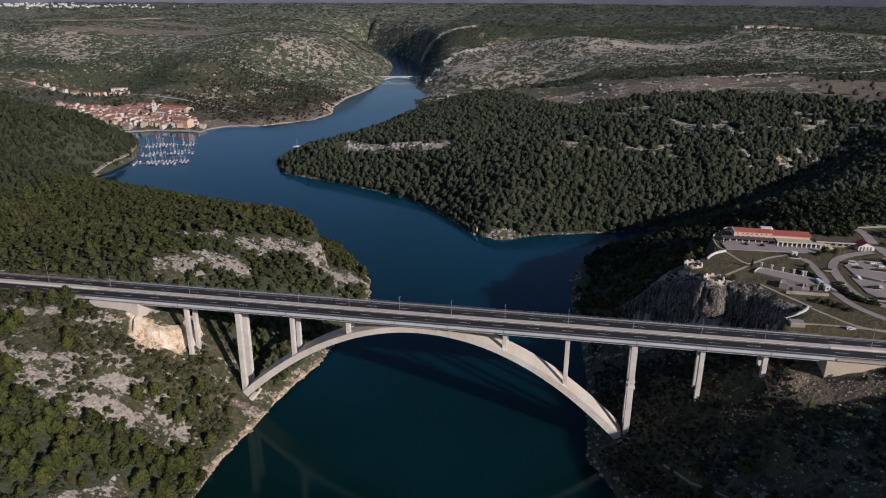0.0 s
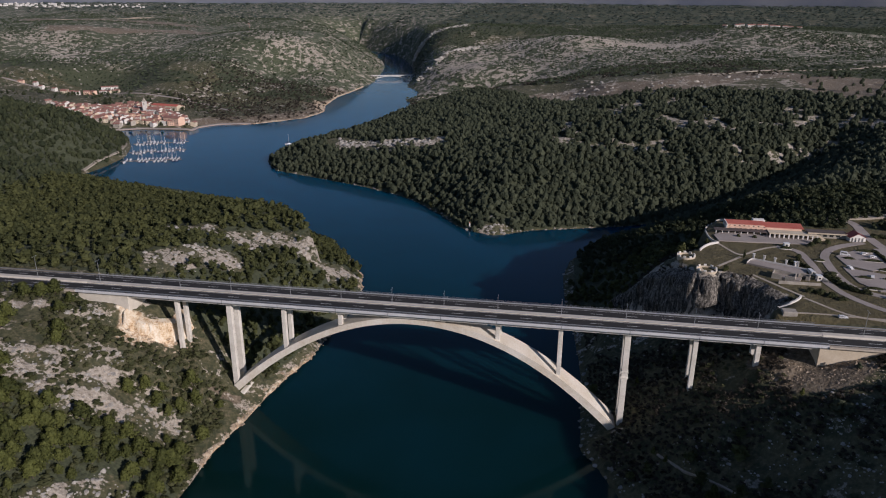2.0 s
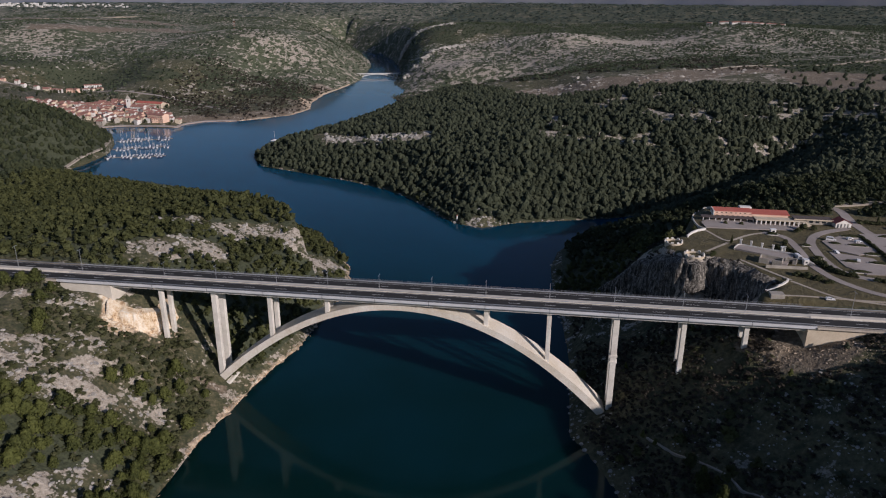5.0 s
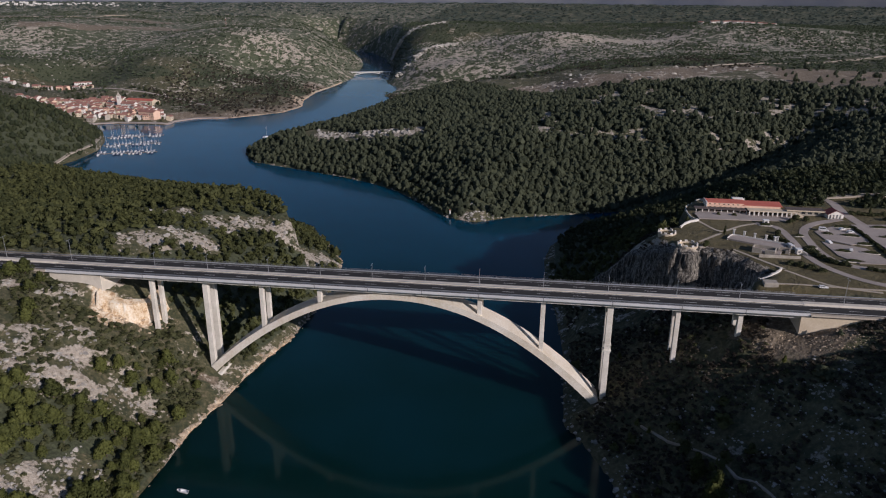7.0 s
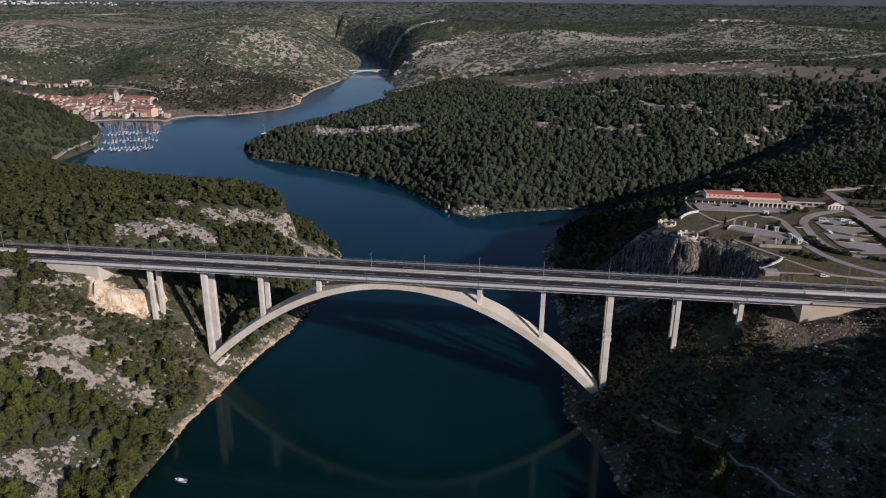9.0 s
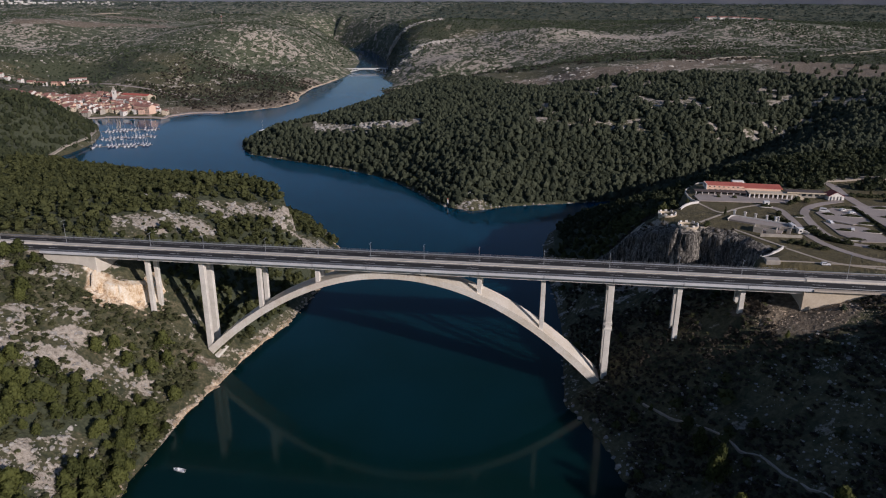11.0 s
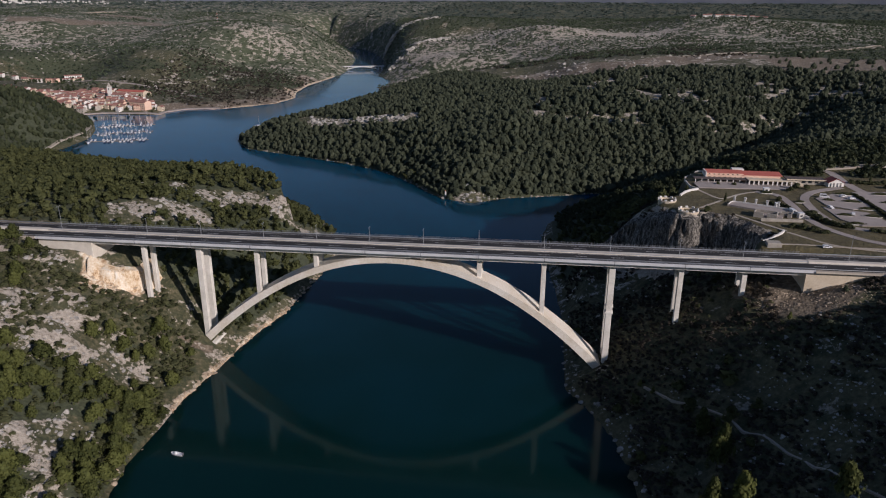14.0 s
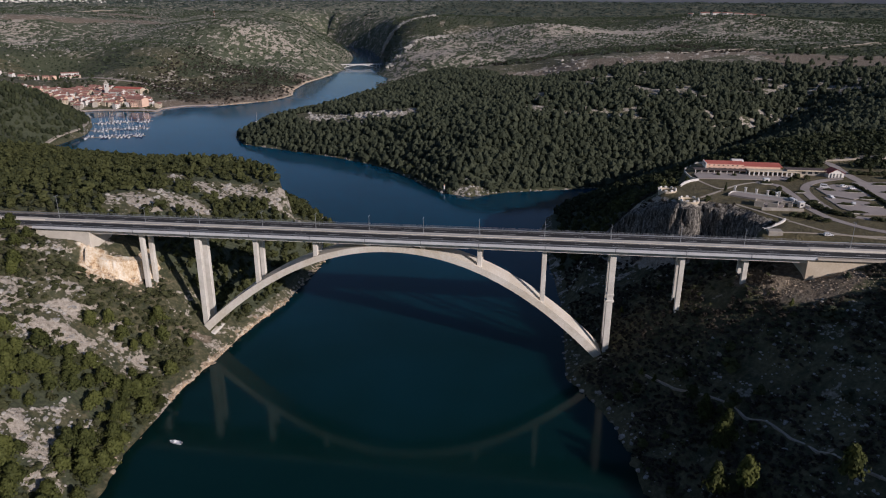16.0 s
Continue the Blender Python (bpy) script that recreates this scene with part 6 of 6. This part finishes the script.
# ---- marina ----
def boat(long, hull_mat, mast, label, name):
    """A moored boat along x: a sharp-bowed hull, coach roof, cockpit and mast."""
    top = tagged(new(name), label, "boat", "boats in the marina")
    w = long * 0.15
    st = [(-0.5, 0.75), (-0.3, 0.95), (0.0, 1.0), (0.25, 0.8), (0.42, 0.35), (0.5, 0.03)]
    v = []
    for f, k in st:
        rise = 0.25 * max(0, f) * 2
        v += [(f * long, -w * k, 1.1 + rise), (f * long, -w * k * 0.6, -0.3), (f * long, w * k * 0.6, -0.3), (f * long, w * k, 1.1 + rise)]
    f_ = [[i * 4 + j, i * 4 + j + 1, i * 4 + 5 + j, i * 4 + 4 + j] for i in range(len(st) - 1) for j in range(3)]
    f_ += [[i * 4 + 3, i * 4, i * 4 + 4, i * 4 + 7] for i in range(len(st) - 1)] + [[0, 3, 2, 1]]
    mesh_object("hull", v, f_, hull_mat, top)
    bm = bmesh.new()
    box(bm, -long * 0.12, long * 0.26, -w * 0.55, w * 0.55, 1.1, 1.75, 0.12)
    part("cabin", bm, HULL, top)
    bm = bmesh.new()
    box(bm, -long * 0.42, -long * 0.14, -w * 0.6, w * 0.6, 1.7, 2.2, 0.12)
    part("spray_hood", bm, HULL_BLUE if hull_mat is HULL else HULL, top)
    if mast:
        bm = bmesh.new()
        bmesh.ops.create_cone(bm, cap_ends=True, segments=6, radius1=0.10, radius2=0.07, depth=long * 1.25, matrix=Matrix.Translation((long * 0.08, 0, 1.7 + long * 0.62)))
        pole = part("mast", bm, HULL, top)
        bm = bmesh.new()
        box(bm, -long * 0.36, long * 0.08, -0.14, 0.14, 2.6, 2.95)
        part("boom", bm, HULL_BLUE, pole, "blue covered boom")
    return top


fleet = [boat(13, HULL, True, "white sailing yacht with a bare mast at its mooring", "sailing_yacht"), boat(11, HULL, True, "white sailing yacht with a blue sail cover", "sailing_yacht"),
         boat(12, HULL_BLUE, True, "dark blue sailing yacht with a white deck", "sailing_yacht"), boat(10, HULL, False, "white motor cruiser moored at a pontoon", "motor_cruiser")]
first = [True] * 4
for (ax, ay), (bx_, by_) in (((-586, 640), (-514, 676)), ((-556, 583), (-488, 622)), ((-534, 531), (-460, 560))):
    ln = math.hypot(bx_ - ax, by_ - ay)
    turn = math.degrees(math.atan2(by_ - ay, bx_ - ax))
    pier = tagged(new("pontoon"), "long floating timber pontoon of the marina", "pontoon", "marina pontoons")
    bm = bmesh.new()
    box(bm, 0, ln, -1.3, 1.3, 0.35, 0.7)
    part("deck", bm, TIMBER, pier)
    for k in range(int(ln / 9)):
        bm = bmesh.new()
        box(bm, 2 + 9 * k, 6 + 9 * k, -1.1, 1.1, -0.3, 0.35, 0.1)
        part("float", bm, CONCRETE, pier)
    pier.location, pier.rotation_euler = (ax, ay, 0), (0, 0, radians(turn))
    for side in (-1, 1):
        for k in np.arange(6, ln - 1, 4.9):
            if rr.rand() < 0.22:
                continue
            j = rr.randint(4)
            ob = fleet[j] if first[j] else copy_thing(fleet[j], Matrix())
            first[j] = False
            c, s = math.cos(radians(turn)), math.sin(radians(turn))
            off = side * (1.8 + 6.4)
            ob.location = (ax + c * k - s * off, ay + s * k + c * off, 0)
            ob.rotation_euler = (0, 0, radians(turn + (90 if rr.rand() < 0.75 else -90) * side))
lone = tagged(copy_thing(fleet[1], Matrix()), "white sailing yacht at anchor off the headland")
lone.location, lone.rotation_euler = (-355, 690, 0), (0, 0, 0.6)


def dinghy():
    top = tagged(new("motor_boat"), "small white open motor boat on the dark water", "boat")
    long, w = 5.6, 1.0
    st = [(-0.5, 0.85), (-0.2, 1.0), (0.15, 0.95), (0.38, 0.55), (0.5, 0.05)]
    v = []
    for f, k in st:
        v += [(f * long, -w * k, 0.75 + 0.2 * max(0, f)), (f * long, -w * k * 0.6, -0.2), (f * long, w * k * 0.6, -0.2), (f * long, w * k, 0.75 + 0.2 * max(0, f)),
              (f * long, w * k * 0.82, 0.75 + 0.2 * max(0, f)), (f * long, w * k * 0.6, 0.3), (f * long, -w * k * 0.6, 0.3), (f * long, -w * k * 0.82, 0.75 + 0.2 * max(0, f))]
    faces_ = [[i * 8 + j, i * 8 + (j + 1) % 8, i * 8 + 8 + (j + 1) % 8, i * 8 + 8 + j] for i in range(len(st) - 1) for j in range(8)]
    mesh_object("hull", v, faces_ + [list(range(8))[::-1]], HULL, top)
    bm = bmesh.new()
    box(bm, 0.2, 1.0, -0.5, 0.5, 0.3, 1.3, 0.1)
    part("console", bm, HULL, top)
    bm = bmesh.new()
    box(bm, -3.2, -2.7, -0.25, 0.25, 0.2, 1.3, 0.1)
    part("outboard_motor", bm, DARK_STEEL, top)
    top.location, top.rotation_euler = (-77.0, -95.0, 0), (0, 0, radians(172))


dinghy()


# ---- the far bridge, the mast and the hilltop village ----
def far_bridge():
    top = tagged(new("road_bridge"), "slender white arch bridge across the far narrows", "bridge")
    a, b_ = Vector((-478, 1558, -4.5)), Vector((-364, 1600, -4.5))
    ln = (b_ - a).length
    xs = np.linspace(0, ln, 25)
    mesh_object("deck", *strip([(-4.5, 12.6), (4.5, 12.6), (4.5, 14.4), (-4.5, 14.4)], list(xs), lambda x: 0.0), WALL_WHITE, top)
    x0, x1 = 16, ln - 14
    mid, half = (x0 + x1) / 2, (x1 - x0) / 2
    az = lambda x: 12.4 - 7.5 * ((x - mid) / half) ** 2
    ax_ = np.linspace(x0, x1, 25)
    v = [(x, y, az(x) + dz) for x in ax_ for y, dz in ((-2.5, -1.3), (2.5, -1.3), (2.5, 0.2), (-2.5, 0.2))]
    mesh_object("arch", v, [[i * 4 + j, i * 4 + (j + 1) % 4, i * 4 + 4 + (j + 1) % 4, i * 4 + 4 + j] for i in range(24) for j in range(4)] + [[0, 1, 2, 3], [99, 98, 97, 96]], WALL_WHITE, top)
    for x in np.arange(8, ln - 4, 9.0):
        zb = az(x) if x0 < x < x1 else -3
        if zb < 11.3:
            bm = bmesh.new()
            box(bm, x - 0.5, x + 0.5, -2.4, 2.4, zb, 12.6)
            part("column", bm, WALL_WHITE, top)
    top.location, top.rotation_euler = a, (0, 0, math.atan2(b_.y - a.y, b_.x - a.x))


far_bridge()


def radio_mast(x, y, tall):
    top = tagged(new("radio_mast"), "slim red and white lattice radio mast on the hill", "mast")
    for k in range(6):
        bm = bmesh.new()
        for sx in (-1, 1):
            for sy in (-1, 1):
                box(bm, sx * 0.8 - 0.15, sx * 0.8 + 0.15, sy * 0.8 - 0.15, sy * 0.8 + 0.15, k * tall / 6, (k + 1) * tall / 6)
        box(bm, -0.9, 0.9, -0.9, 0.9, k * tall / 6, k * tall / 6 + 0.3)
        part("section", bm, WALL_WHITE if k % 2 else ROOF_RED, top)
    place(top, x, y, 20, -1)


radio_mast(-797, 1534, 26)
village = gable_house("hill_house", 13, 10, 6, 0.4, WALL_WHITE, ROOF_TILE, "white house of the village on the plateau", "house")
tagged(village, group="houses of the plateau village")
spots = [(466, 1798), (498, 1800), (512, 1812), (528, 1796), (540, 1806), (556, 1796), (572, 1810), (588, 1800), (604, 1814), (622, 1802), (640, 1820), (566, 1840), (582, 1850), (660, 1812)]
for k, (x, y) in enumerate(spots):
    place(village if k == 0 else copy_thing(village, Matrix()), x, y, (k * 37) % 60 - 30)

# tracks on the slopes
way("bank_track", TRACK, 1.0, GRAVEL, 0.12, 3.0, label="narrow stony track down the shaded bank", category="track")
way("hill_road", [(-262, 1204), (-200, 1232), (-140, 1272), (-40, 1290), (60, 1270)], 7.0, GRAVEL, 0.8, 12.0, label="pale unpaved road along the far slope", category="road")
way("hill_road", [(300, 985), (390, 1035), (550, 1085), (720, 1200), (900, 1260)], 7.0, GRAVEL, 0.8, 12.0, label="pale road along the brown ridge", category="road")
way("shore_track", [(-540, 458), (-544, 494), (-553, 555), (-580, 613), (-620, 672)], 5.0, GRAVEL, 0.5, 5.0, label="pale track along the shore below the wood", category="track")


def beacon():
    top = tagged(new("beacon"), "small white navigation beacon on the headland's rocks", "beacon")
    bm = bmesh.new()
    bmesh.ops.create_cone(bm, cap_ends=True, segments=12, radius1=0.9, radius2=0.6, depth=5.0, matrix=Matrix.Translation((0, 0, 2.3)))
    part("tower", bm, WALL_WHITE, top)
    bm = bmesh.new()
    bmesh.ops.create_cone(bm, cap_ends=True, segments=12, radius1=0.5, radius2=0.4, depth=1.0, matrix=Matrix.Translation((0, 0, 5.3)))
    part("lantern", bm, ROOF_RED, top)
    place(top, -20, 331, 0)


beacon()


def distant_town():
    """Specks of houses on the far plain, too many to count."""
    r = np.random.RandomState(300)
    cube = np.array([(x, y, z) for z in (0, 1) for x, y in ((-0.5, -0.5), (0.5, -0.5), (0.5, 0.5), (-0.5, 0.5))] + [(-0.5, 0, 1.4), (0.5, 0, 1.4)], float)
    tri = np.array([[0, 1, 5], [0, 5, 4], [1, 2, 6], [1, 6, 5], [2, 3, 7], [2, 7, 6], [3, 0, 4], [3, 4, 7], [4, 5, 9], [4, 9, 8], [6, 7, 8], [6, 8, 9], [5, 6, 9], [7, 4, 8]])
    V, T = [], []
    for k in range(170):
        x, y = r.normal(-2560, 280), r.normal(2820, 130)
        s = r.uniform(6, 11)
        V.append(cube * np.array([s, s * 0.8, 5]) + np.array([x, y, float(ground_z(x, y)) + 1]))
        T.append(tri + 10 * k)
    tagged(triangles("distant_town", np.concatenate(V), np.concatenate(T), WALL_WHITE), "pale houses of a distant town on the plain", "town", kind="stuff")


distant_town()


# ---- far mountains and sky line ----
def far_ridge():
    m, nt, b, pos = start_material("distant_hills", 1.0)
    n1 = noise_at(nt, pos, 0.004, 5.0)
    # bluish haze of distance is put into the base colour
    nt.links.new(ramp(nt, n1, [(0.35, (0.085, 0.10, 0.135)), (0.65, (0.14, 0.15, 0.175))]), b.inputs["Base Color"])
    v, f = [], []
    az = np.radians(np.linspace(-62, 62, 90))
    for k, a in enumerate(az):
        x, y = 70 + 4700 * math.sin(a - 0.15), -330 + 4700 * math.cos(a - 0.15)
        top = 196 + 18 * float(fbm(np.array([x]), np.array([y]), 900, 77)[0]) + 8 * math.sin(3 * a)
        v += [(x, y, 60), (x * 0.99, y * 0.99, top * 0.97), (x, y, top)]
        if k:
            i = 3 * k
            f += [[i - 3, i - 2, i + 1, i], [i - 2, i - 1, i + 2, i + 1]]
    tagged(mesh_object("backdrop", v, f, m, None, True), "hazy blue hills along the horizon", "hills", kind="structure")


far_ridge()
